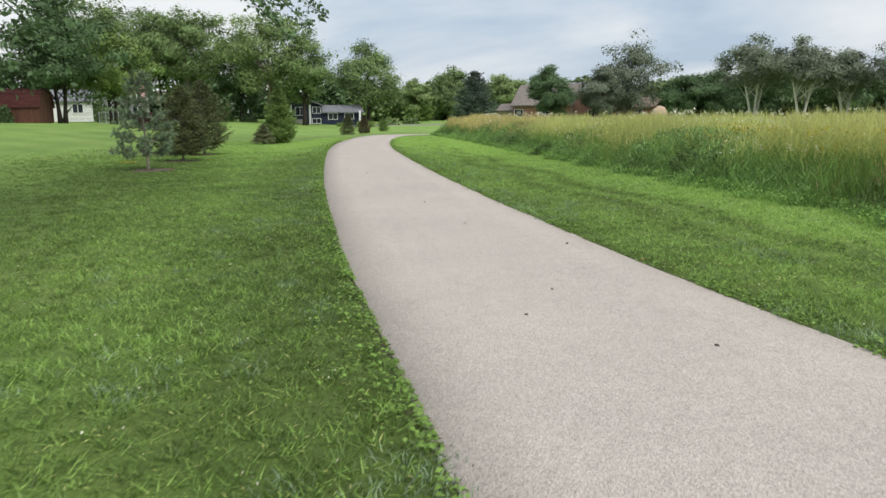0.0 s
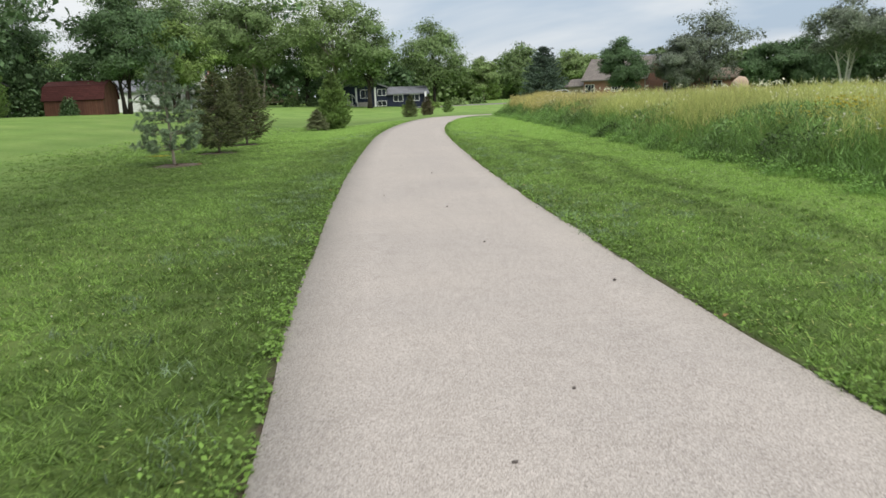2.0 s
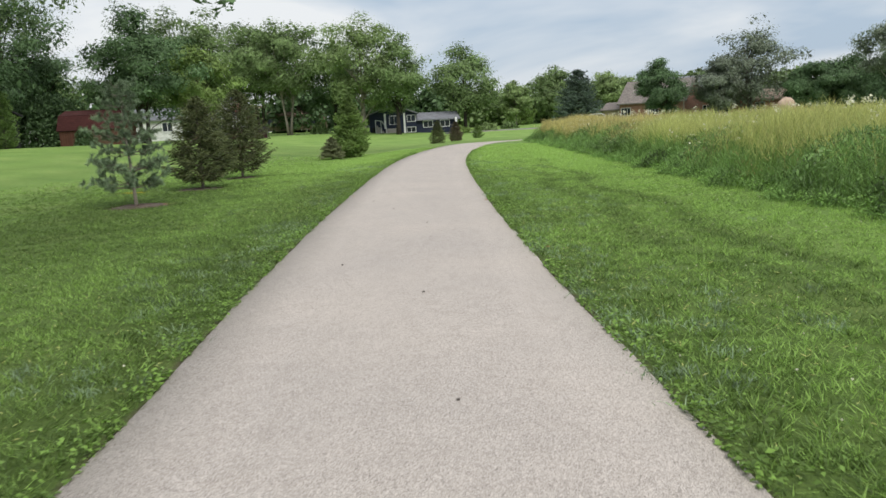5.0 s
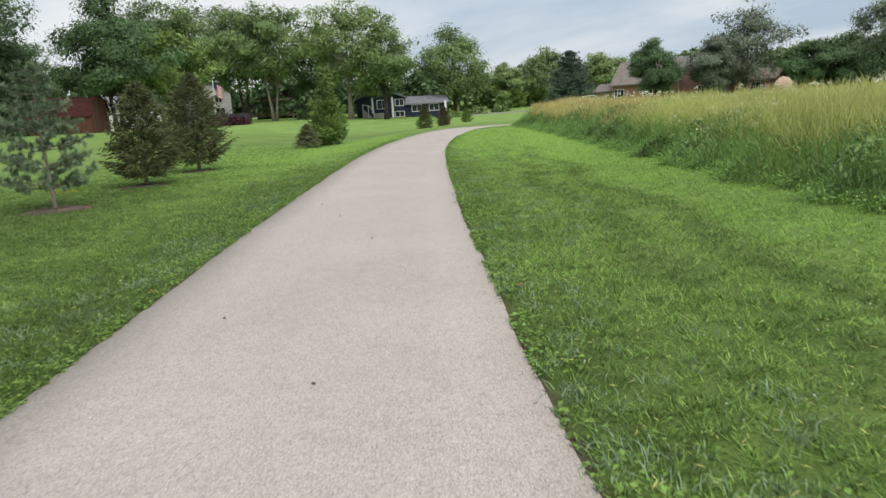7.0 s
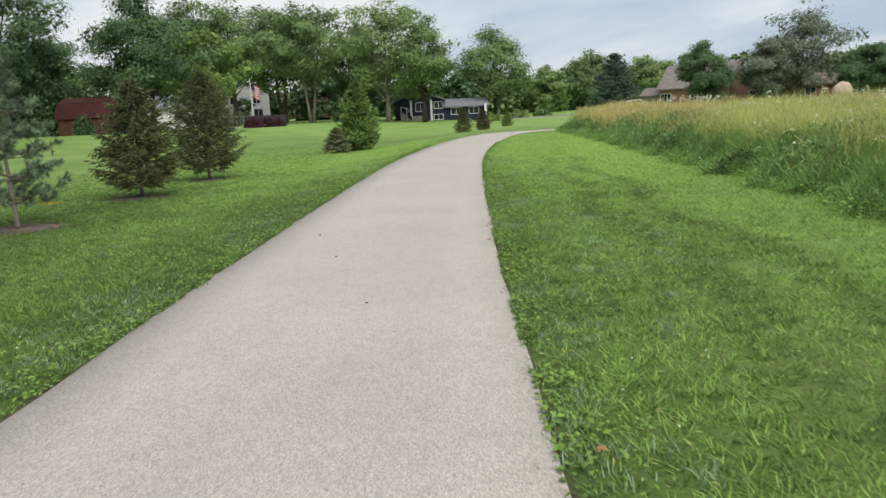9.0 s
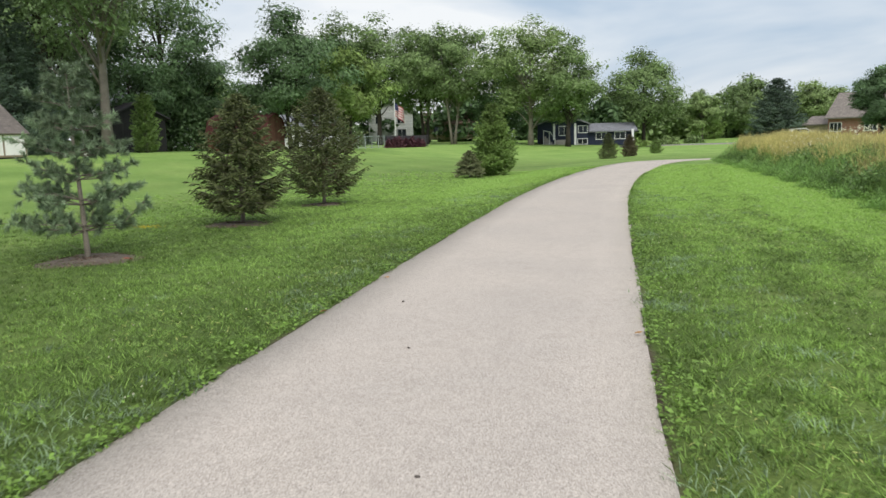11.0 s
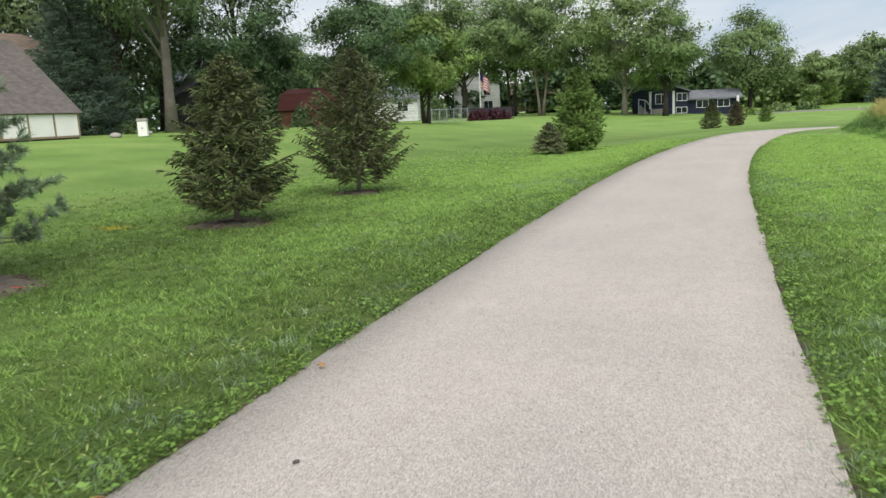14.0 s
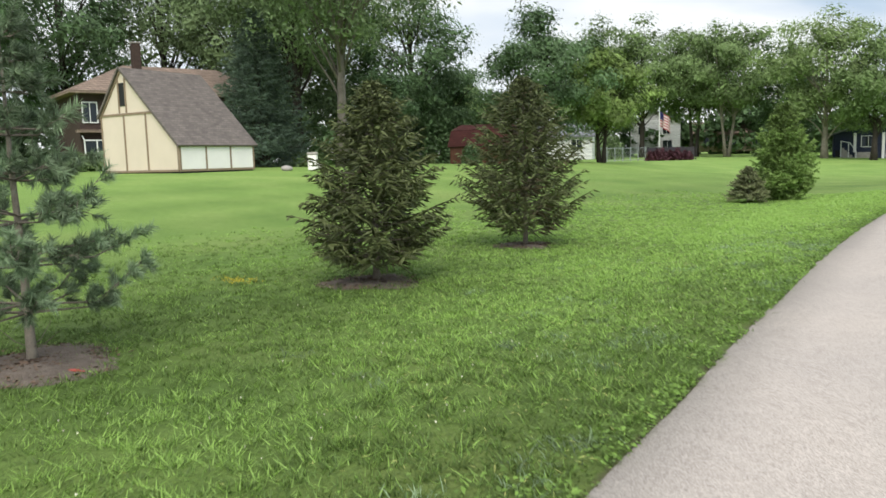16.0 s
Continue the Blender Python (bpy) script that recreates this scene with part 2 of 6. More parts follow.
# the crushed-stone surface of the path
def path_material():
    m = bpy.data.materials.new("path_chippings")
    m.use_nodes = True
    n, l = m.node_tree.nodes, m.node_tree.links
    bsdf = n["Principled BSDF"]
    bsdf.inputs["Roughness"].default_value = 0.95
    bsdf.inputs["Specular IOR Level"].default_value = 0.2
    co = n.new("ShaderNodeTexCoord")
    vor = n.new("ShaderNodeTexVoronoi"); vor.inputs["Scale"].default_value = 200
    l.new(co.outputs["Object"], vor.inputs["Vector"])
    bw = n.new("ShaderNodeRGBToBW"); l.new(vor.outputs["Color"], bw.inputs[0])
    chips = n.new("ShaderNodeValToRGB")
    for pos, col in ((0.0, (0.135, 0.120, 0.111)), (0.28, (0.372, 0.336, 0.305)), (0.60, (0.484, 0.438, 0.399)), (1.0, (0.720, 0.665, 0.614))):
        e = chips.color_ramp.elements.new(pos) if 0 < pos < 1 else chips.color_ramp.elements[-1 if pos else 0]
        e.color = (*col, 1)
    l.new(bw.outputs[0], chips.inputs["Fac"])
    worn = n.new("ShaderNodeTexNoise"); worn.inputs["Scale"].default_value, worn.inputs["Detail"].default_value = 0.55, 6
    l.new(co.outputs["Object"], worn.inputs["Vector"])
    tone = n.new("ShaderNodeValToRGB")
    tone.color_ramp.elements[0].position, tone.color_ramp.elements[0].color = 0.30, (0.89, 0.88, 0.87, 1)
    tone.color_ramp.elements[1].position, tone.color_ramp.elements[1].color = 0.70, (1.0, 0.98, 0.955, 1)
    l.new(worn.outputs["Fac"], tone.inputs["Fac"])
    mix = n.new("ShaderNodeMixRGB"); mix.blend_type = "MULTIPLY"; mix.inputs["Fac"].default_value = 1
    l.new(chips.outputs[0], mix.inputs[1]); l.new(tone.outputs[0], mix.inputs[2])
    patch = n.new("ShaderNodeTexNoise"); patch.inputs["Scale"].default_value, patch.inputs["Detail"].default_value = 6, 5
    l.new(co.outputs["Object"], patch.inputs["Vector"])
    ptone = n.new("ShaderNodeValToRGB")
    ptone.color_ramp.elements[0].position, ptone.color_ramp.elements[0].color = 0.35, (0.95, 0.945, 0.94, 1)
    ptone.color_ramp.elements[1].position, ptone.color_ramp.elements[1].color = 0.6, (1, 1, 1, 1)
    l.new(patch.outputs["Fac"], ptone.inputs["Fac"])
    mix2 = n.new("ShaderNodeMixRGB"); mix2.blend_type = "MULTIPLY"; mix2.inputs["Fac"].default_value = 1
    l.new(mix.outputs[0], mix2.inputs[1]); l.new(ptone.outputs[0], mix2.inputs[2])
    l.new(mix2.outputs[0], bsdf.inputs["Base Color"])
    b = n.new("ShaderNodeBump"); b.inputs["Strength"].default_value, b.inputs["Distance"].default_value = 0.15, 0.003
    l.new(bw.outputs[0], b.inputs["Height"]); l.new(b.outputs[0], bsdf.inputs["Normal"])
    return m


# mowing lanes and painted tree shade: distance from the middle of the path, and how light the turf lies there
LANE_SHADE = [(-26, 1.20), (-22, 1.14), (-20.5, 1.02), (-19, 1.12), (-17.5, 0.97), (-16, 1.05), (-14.5, 0.90), (-13, 0.98), (-11.5, 0.82), (-9.6, 0.88), (-8.2, 0.76), (-6.4, 0.78), (-5.2, 0.88), (-3.6, 1.06),
         (-2.5, 0.96), (-1.9, 0.84), (1.5, 0.88), (2.2, 1.08), (2.75, 1.12), (3.1, 0.92), (3.5, 1.20), (3.9, 0.90), (4.3, 1.28), (7, 1.24)]


def lawn_material():
    """Mown turf: mowing lanes, tree shade coloured in, follow the path; brown thatch and painted shade between the
    standing blades, soil beside the path.
    """
    m = bpy.data.materials.new("lawn")
    m.use_nodes = True
    n, l = m.node_tree.nodes, m.node_tree.links
    bsdf = n["Principled BSDF"]
    bsdf.inputs["Roughness"].default_value = 0.88
    bsdf.inputs["Specular IOR Level"].default_value = 0.2
    co = n.new("ShaderNodeTexCoord")

    def noise_at(scale, detail):
        t = n.new("ShaderNodeTexNoise"); t.inputs["Scale"].default_value, t.inputs["Detail"].default_value = scale, detail
        l.new(co.outputs["Object"], t.inputs["Vector"])
        return t.outputs["Fac"]

    def ramp(fac, *stops):
        r = n.new("ShaderNodeValToRGB")
        r.color_ramp.elements[0].position, r.color_ramp.elements[0].color = stops[0][0], (*stops[0][1], 1)
        r.color_ramp.elements[1].position, r.color_ramp.elements[1].color = stops[-1][0], (*stops[-1][1], 1)
        for p, c in stops[1:-1]:
            r.color_ramp.elements.new(p).color = (*c, 1)
        l.new(fac, r.inputs["Fac"])
        return r.outputs["Color"]

    def mult(a, b):
        x = n.new("ShaderNodeMixRGB"); x.blend_type = "MULTIPLY"; x.inputs["Fac"].default_value = 1
        l.new(a, x.inputs[1]); l.new(b, x.inputs[2])
        return x.outputs[0]

    turf = ramp(noise_at(0.35, 6), (0.3, (0.136, 0.232, 0.055)), (0.5, (0.174, 0.276, 0.069)), (0.72, (0.220, 0.310, 0.090)))
    grain = ramp(noise_at(38, 4), (0.25, (0.72, 0.74, 0.68)), (0.75, (1.22, 1.20, 1.2)))
    tuft = ramp(noise_at(5, 5), (0.3, (0.90, 0.92, 0.88)), (0.7, (1.09, 1.07, 1.09)))
    color = mult(mult(turf, grain), tuft)
    lane = n.new("ShaderNodeAttribute"); lane.attribute_name = "across"
    ab = n.new("ShaderNodeMath"); ab.operation = "ABSOLUTE"; l.new(lane.outputs["Fac"], ab.inputs[0])
    wob = n.new("ShaderNodeMath"); wob.operation = "MULTIPLY_ADD"; wob.inputs[1].default_value = 0.3
    l.new(noise_at(0.6, 3), wob.inputs[0]); l.new(lane.outputs["Fac"], wob.inputs[2])
    strip = n.new("ShaderNodeMapRange")
    strip.inputs["From Min"].default_value, strip.inputs["From Max"].default_value = LANE_SHADE[0][0] + 0.15, LANE_SHADE[-1][0] + 0.15
    l.new(wob.outputs[0], strip.inputs["Value"])
    span = LANE_SHADE[-1][0] - LANE_SHADE[0][0]
    color = mult(color, ramp(strip.outputs[0], *(((a - LANE_SHADE[0][0]) / span, (v, v * 0.99, v * 0.97)) for a, v in LANE_SHADE)))
    # dark thatch, with the shade between blades painted into the ground colour
    turf_in = n.new("ShaderNodeAttribute"); turf_in.attribute_name = "thatch_shade"
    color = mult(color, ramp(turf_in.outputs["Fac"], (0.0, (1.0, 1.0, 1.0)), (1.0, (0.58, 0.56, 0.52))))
    ragged = n.new("ShaderNodeMath"); ragged.operation = "MULTIPLY_ADD"; ragged.inputs[1].default_value = 0.16
    l.new(noise_at(7, 4), ragged.inputs[0]); l.new(ab.outputs[0], ragged.inputs[2])
    bare = n.new("ShaderNodeMapRange")
    bare.inputs["From Min"].default_value, bare.inputs["From Max"].default_value = 1.57, 1.49
    l.new(ragged.outputs[0], bare.inputs["Value"])
    mix = n.new("ShaderNodeMixRGB"); l.new(bare.outputs[0], mix.inputs["Fac"])
    l.new(color, mix.inputs[1]); mix.inputs[2].default_value = (0.075, 0.055, 0.040, 1)
    l.new(mix.outputs[0], bsdf.inputs["Base Color"])
    b = n.new("ShaderNodeBump"); b.inputs["Strength"].default_value, b.inputs["Distance"].default_value = 0.9, 0.04
    l.new(noise_at(30, 4), b.inputs["Height"]); l.new(b.outputs[0], bsdf.inputs["Normal"])
    return m


# ---- building helpers ----
class Solid:
    """Collects boxes, prisms and tubes of one part into one mesh."""

    def __init__(self):
        self.v, self.f = [], []

    def add(self, verts, faces):
        k = len(self.v)
        self.v += [tuple(p) for p in verts]
        self.f += [tuple(i + k for i in f) for f in faces]
        return self

    def box(self, x0, y0, z0, x1, y1, z1, bevel=0.0):
        b = min(bevel, (x1 - x0) / 3, (y1 - y0) / 3, (z1 - z0) / 3)
        if b <= 0:
            return self.add([(x, y, z) for z in (z0, z1) for y in (y0, y1) for x in (x0, x1)],
                            [(0, 2, 3, 1), (4, 5, 7, 6), (0, 1, 5, 4), (2, 6, 7, 3), (0, 4, 6, 2), (1, 3, 7, 5)])
        bm = bmesh.new()
        bmesh.ops.create_cube(bm, size=1)
        for v in bm.verts:
            v.co = Vector(((x0 + x1) / 2 + v.co.x * (x1 - x0), (y0 + y1) / 2 + v.co.y * (y1 - y0), (z0 + z1) / 2 + v.co.z * (z1 - z0)))
        bmesh.ops.bevel(bm, geom=bm.edges[:], offset=b, segments=1, affect="EDGES")
        bm.verts.index_update()
        self.add([v.co for v in bm.verts], [[v.index for v in f.verts] for f in bm.faces])
        bm.free()
        return self

    def prism(self, outline, direction):
        """outline: points of a flat loop; swept along direction."""
        n = len(outline)
        d = Vector(direction)
        a = [Vector(p) for p in outline]
        return self.add(a + [p + d for p in a], [tuple(range(n))[::-1], tuple(range(n, 2 * n))] + [(i, (i + 1) % n, n + (i + 1) % n, n + i) for i in range(n)])

    def tube(self, points, radii, sides=7):
        pts = [Vector(p) for p in points]
        rings = []
        for i, p in enumerate(pts):
            d = (pts[min(i + 1, len(pts) - 1)] - pts[max(i - 1, 0)]).normalized()
            a = d.orthogonal().normalized()
            if abs(d.z) > 0.3:
                a = Vector((1, 0, 0)) - d * d.x
                a.normalize()
            b = d.cross(a)
            rings.append([p + (a * math.cos(t) + b * math.sin(t)) * radii[i] for t in (2 * math.pi * k / sides for k in range(sides))])
        faces = [(i * sides + k, i * sides + (k + 1) % sides, (i + 1) * sides + (k + 1) % sides, (i + 1) * sides + k) for i in range(len(pts) - 1) for k in range(sides)]
        faces += [tuple(range(sides))[::-1], tuple((len(pts) - 1) * sides + k for k in range(sides))]
        return self.add([p for r in rings for p in r], faces)

    def make(self, name, mat, parent=None, label="", smooth=False):
        me = bpy.data.meshes.new(name)
        me.from_pydata(self.v, [], self.f)
        me.materials.append(M[mat] if isinstance(mat, str) else mat)
        if smooth:
            me.polygons.foreach_set("use_smooth", [True] * len(me.polygons))
        me.update()
        ob = new(name, me)
        ob.parent = parent
        return tagged(ob, label)


def soup(name, polys, mat, parent=None, label="", tone=None):
    """Many loose triangles or quads, an array (count, corners, 3), as one mesh."""
    polys = np.asarray(polys, np.float32)
    count, k = polys.shape[:2]
    me = bpy.data.meshes.new(name)
    me.vertices.add(count * k); me.vertices.foreach_set("co", polys.ravel())
    me.loops.add(count * k); me.loops.foreach_set("vertex_index", np.arange(count * k, dtype=np.int32))
    me.polygons.add(count); me.polygons.foreach_set("loop_start", np.arange(0, count * k, k, dtype=np.int32))
    me.materials.append(M[mat])
    me.update(calc_edges=True)
    if tone is not None:
        me.attributes.new("tone", "FLOAT", "FACE").data.foreach_set("value", np.asarray(tone, np.float32))
    ob = new(name, me)
    ob.parent = parent
    return tagged(ob, label)


def thing(name, x, y, z, label, category, turn=0.0, group="", kind=""):
    ob = new(name)
    ob.empty_display_size = 0.2
    ob.matrix_basis = pose(x, y, z, 0, 0, turn)
    return tagged(ob, label, category, group, kind)


def unit(v):
    return v / np.maximum(np.linalg.norm(v, axis=-1, keepdims=True), 1e-9)


def cards(centres, size, rng, up=0.35, long=1.5, out=None):
    """Pointed four-cornered leaves round the given points; out: the way they face."""
    n = len(centres)
    a = unit(rng.normal(size=(n, 3)))
    nrm = unit(rng.normal(size=(n, 3)) + np.array([0, 0, up * 3])) if out is None else unit(rng.normal(0, 0.55, (n, 3)) + out)
    b = unit(np.cross(a, nrm)); a = np.cross(nrm, b)
    s = (size * rng.uniform(0.6, 1.3, n))[:, None]
    droop = nrm * s * 0.22
    return np.stack([centres - a * s * long / 2, centres + b * s * 0.42 - a * s * 0.1 + droop, centres + a * s * long / 2, centres - b * s * 0.42 - a * s * 0.1 + droop], 1)


def smooth01(t):
    t = np.clip(t, 0, 1)
    return t * t * (3 - 2 * t)


def swale(x, y):
    """The shallow hollow in the lawn in which the young evergreens stand."""
    x, y = np.asarray(x, float), np.asarray(y, float)
    bank = 1.9 - 0.19 * np.clip(y, 0, 70) + 0.0013 * np.clip(y, 0, 70) ** 2 - 1.9
    return (0.12 + 0.10 * smooth01((y - 35) / 12) * smooth01((75 - y) / 12)) * smooth01((bank - x) / 4) * (1 - smooth01((-x - 12) / 8))


def gz(x, y):
    """Height of the ground: flat by the path, rising gently on the lawn side, falling a little far ahead."""
    return (1.25 * smooth01((-np.asarray(x, float) - 12) / 22) * (1 - 0.40 * smooth01((np.asarray(y, float) - 50) / 45)) + 0.25 * smooth01((-np.asarray(x, float) - 34) / 20)
            - 0.38 * smooth01((np.asarray(y, float) - 56) / 24) * smooth01((np.asarray(x, float) + 33) / 9) * smooth01((130 - np.asarray(y, float)) / 40)
            + 0.3 * smooth01((np.asarray(y, float) - 120) / 30) - swale(x, y))


# ---- line of the path ----
HALF = 1.42
LINE = [(5.6, -14), (3.55, -6), (2.35, -1), (1.52, 2.75), (0.98, 5.2), (0.44, 7.7), (-0.10, 10.6), (-0.62, 13.5), (-1.36, 18.0), (-2.10, 23.0), (-2.92, 28.9), (-3.66, 35.0), (-4.22, 42.0), (-4.44, 49.0),
        (-4.25, 55.0), (-3.2, 60.0), (-0.6, 64.2), (4.0, 67.0), (12.0, 69.0), (26.0, 70.0), (60.0, 70.0)]


def curve_through(points, step):
    p = np.array([2 * np.array(points[0]) - points[1], *points, 2 * np.array(points[-1]) - points[-2]], float)
    out = []
    for i in range(1, len(p) - 2):
        k = max(2, int(np.linalg.norm(p[i + 1] - p[i]) / step))
        for t in np.linspace(0, 1, k, endpoint=False)[:, None]:
            out.append((0.5 * (2 * p[i] + (p[i + 1] - p[i - 1]) * t + (2 * p[i - 1] - 5 * p[i] + 4 * p[i + 1] - p[i + 2]) * t ** 2 + (3 * p[i] - p[i - 1] - 3 * p[i + 1] + p[i + 2]) * t ** 3))[None][0])
    return np.vstack(out)


CENTRE = curve_through(LINE, 0.5)
TANG = unit(np.gradient(CENTRE, axis=0))
SIDE = np.stack([TANG[:, 1], -TANG[:, 0]], 1)      # to the right of the walker


def across(x, y):
    """Signed distance from the middle of the path, positive on the meadow side."""
    q = np.stack([np.ravel(x), np.ravel(y)], 1)
    out = np.empty(len(q))
    for a in range(0, len(q), 20000):
        d = q[a:a + 20000, None] - CENTRE[None]
        i = (d ** 2).sum(2).argmin(1)
        dd = d[np.arange(len(i)), i]
        s = np.sign((dd * SIDE[i]).sum(1))
        out[a:a + 20000] = s * np.linalg.norm(dd, axis=1)
    return out


# ---- ground: one sheet to the horizon ----
def ticks(fine_from, fine_to, step, far):
    out = list(np.arange(fine_from, fine_to, step))
    grow, lo, hi = step, fine_from, fine_to
    while hi < far:
        grow *= 1.35
        hi += grow; lo -= grow
        out = [lo] + out + [hi]
    return np.array(sorted(set(out)))


def turf_cover(y, a):
    """Share of the turf at distance a from the middle of the path that stands in blades."""
    reach = np.interp(y, (1, 5, 12, 20, 27, 36, 52), (5.5, 6.5, 6.5, 8.5, 11, 10, 9))
    return np.clip(1.15 - (np.abs(a) - HALF) / reach, 0, 1)


def turf_density(y):
    return np.interp(y, (0, 1, 5, 20, 27, 36, 52, 54), (0, 250, 250, 250, 190, 110, 60, 0))


gx, gy = ticks(-14.0, 10.0, 0.25, 1500), ticks(-8.0, 72.0, 0.4, 1500)
GX, GY = np.meshgrid(gx, gy)
GZ = gz(GX, GY)
rough_rng = np.random.default_rng(5)
ac = across(GX, GY).reshape(GX.shape)
GZ = GZ + rough_rng.normal(0, 0.006, GX.shape) * (np.abs(ac) > 1.6) - 0.03 * (np.abs(ac) < HALF - 0.45)
me = bpy.data.meshes.new("ground")
nx, ny = len(gx), len(gy)
idx = np.arange(nx * ny).reshape(ny, nx)
quads = np.stack([idx[:-1, :-1], idx[:-1, 1:], idx[1:, 1:], idx[1:, :-1]], -1).reshape(-1, 4)
me.vertices.add(nx * ny); me.vertices.foreach_set("co", np.stack([GX, GY, GZ], -1).astype(np.float32).ravel())
me.loops.add(quads.size); me.loops.foreach_set("vertex_index", quads.astype(np.int32).ravel())
me.polygons.add(len(quads)); me.polygons.foreach_set("loop_start", np.arange(0, quads.size, 4, dtype=np.int32))
me.update(calc_edges=True)
me.polygons.foreach_set("use_smooth", [True] * len(me.polygons))
lane_attr = me.attributes.new("across", "FLOAT", "POINT")
lane_attr.data.foreach_set("value", ac.astype(np.float32).ravel())
me.attributes.new("thatch_shade", "FLOAT", "POINT").data.foreach_set("value", (turf_cover(GY, ac) * turf_density(GY) / 250).astype(np.float32).ravel())
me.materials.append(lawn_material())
tagged(new("ground", me), "mown green lawn with mowing lanes and clover patches", "lawn", kind="structure")

# path: a slightly crowned strip with a worn, uneven edge
pv, pf = [], []
lanes = np.array([-1.0, -0.997, -0.6, 0.0, 0.6, 0.997, 1.0])
fine_c = curve_through(LINE, 0.16)
fine_t = unit(np.gradient(fine_c, axis=0))
fine_s = np.stack([fine_t[:, 1], -fine_t[:, 0]], 1)
for i, (c, s) in enumerate(zip(fine_c, fine_s)):
    wob = np.array([0.012 * math.sin(i * 0.21) + 0.006 * math.sin(i * 0.53 + 2), 0.012 * math.sin(i * 0.17 + 1) + 0.006 * math.sin(i * 0.61)])
    for q in lanes:
        off = q * HALF + (wob[0] if q < -0.9 else wob[1] if q > 0.9 else 0)
        x, y = c + s * off
        pv.append((x, y, float(gz(x, y)) + (-0.04 if abs(q) == 1 else 0.012 + 0.014 * (1 - q * q))))
k = len(lanes)
for i in range(len(fine_c) - 1):
    for j in range(k - 1):
        pf.append((i * k + j, i * k + j + 1, (i + 1) * k + j + 1, (i + 1) * k + j))
path_solid = Solid().add(pv, pf)
tagged(path_solid.make("path", path_material(), smooth=True), "pale pinkish-grey crushed stone footpath curving through the lawn", "path", kind="structure")


# ---- trees ----
def broad_tree(x, y, height, half_width, seed, leaf="leaf_mid", bark="bark_grey", label="", leaves=7000, leaf_size=0.34, stem=0.22, trunks=1, spread=0.0, lump=0.24,
               sparse=0.0, name="tree", centre=(0, 0), radius=None, flat=1.0):
    """A broad-leaved tree: tapered trunk, limbs to the clumps, and a crown of many leaves in uneven clumps."""
    rng = np.random.default_rng(seed)
    z0 = float(gz(x, y))
    tree = thing(name, x, y, z0 - 0.05, label or "leafy green broad-leaved tree on the lawn", "tree")
    radius = radius or 0.018 * height + 0.06
    low = height * stem
    mid, half_h = (low + height) / 2, (height - low) / 2
    # clumps: an uneven shell of the crown with some inside
    n_clump = int(46 + 3.2 * half_width * half_h ** 0.5)
    dirs = unit(rng.normal(size=(n_clump, 3)))
    ring = rng.uniform(0.35, 1.0, n_clump) ** 0.6
    bulge = 1 + lump * np.sin(dirs @ rng.normal(size=3) * 4 + rng.uniform(0, 6)) * 0.6 + rng.normal(0, lump * 0.45, n_clump)
    taper = np.where(dirs[:, 2] < 0, 1 - 0.12 * -dirs[:, 2], 1 - 0.25 * dirs[:, 2] ** 2)
    c = dirs * (ring * bulge)[:, None] * np.array([half_width, half_width, half_h * flat]) * 0.86
    c[:, :2] *= taper[:, None]
    c += np.array([centre[0], centre[1], mid])
    c[:, 2] = np.maximum(c[:, 2], low * rng.uniform(0.85, 1.15, n_clump))
    # trunks and limbs
    wood = Solid()
    forks = []
    for k in range(trunks):
        a = 2 * math.pi * k / max(trunks, 1) + rng.uniform(0, 1)
        lean = spread * np.array([math.cos(a), math.sin(a)])
        off = (0.25 * radius * 3 if trunks > 1 else 0) * np.array([math.cos(a), math.sin(a)])
        top = mid + half_h * 0.45
        pts = []
        for t in np.linspace(0, 1, 8):
            bend = 0.012 * height * np.array([math.sin(3 * t + a), math.cos(2.3 * t + a)]) * t
            pts.append((*(off + lean * t ** 1.2 * height * 0.5 + bend + np.array(centre) * t ** 2), top * t))
        r = radius / (trunks ** 0.4)
        wood.tube(pts, [r * (1.35 if i == 0 else 1) * (1 - 0.8 * i / 7) for i in range(8)], 8)
        forks.append((np.array(pts), r))
    for k, q in enumerate(c[:: max(1, n_clump // 26)]):
        pts, r = forks[k % trunks]
        level = np.clip((q[2] - height * 0.08) * rng.uniform(0.45, 0.85), low * 0.55, pts[-1, 2] * 0.96)
        s = np.array([np.interp(level, pts[:, 2], pts[:, j]) for j in range(3)])
        m1 = s + (q - s) * 0.5 + np.array([0, 0, 0.08 * np.linalg.norm(q - s)]) + rng.normal(0, 0.04, 3) * np.linalg.norm(q - s)
        rr = r * 0.34 * (1 - 0.5 * level / height)
        wood.tube([s, (s + m1) / 2 + rng.normal(0, 0.02, 3) * height * 0.3, m1, q], [rr, rr * 0.75, rr * 0.5, rr * 0.15], 5)
    wood.make("trunk", bark, tree, smooth=True)
    # leaves: full-size ones inside the clumps, finer sprays round them
    share = rng.dirichlet(np.ones(n_clump) * 6)
    size = np.array([1.0, 1.0, 0.58]) * (0.19 * half_width + 0.07 * half_h + 0.2)
    mood = rng.normal(0, 0.09, n_clump)

    def leaf_points(total, inner, outer):
        counts = np.maximum(6, (share * total * (1 - sparse)).astype(int))
        offs = unit(rng.normal(size=(counts.sum(), 3))) * rng.uniform(inner, outer, (counts.sum(), 1)) ** 0.6 * (size * rng.uniform(0.75, 1.2, (counts.sum(), 1)))
        pos = np.repeat(c, counts, 0) + offs
        face = 0.75 * unit(pos - np.array([centre[0], centre[1], mid - 0.3 * half_h])) + 0.55 * unit(offs) + np.array([0, 0, 0.35])
        return pos, face, np.repeat(mood, counts)

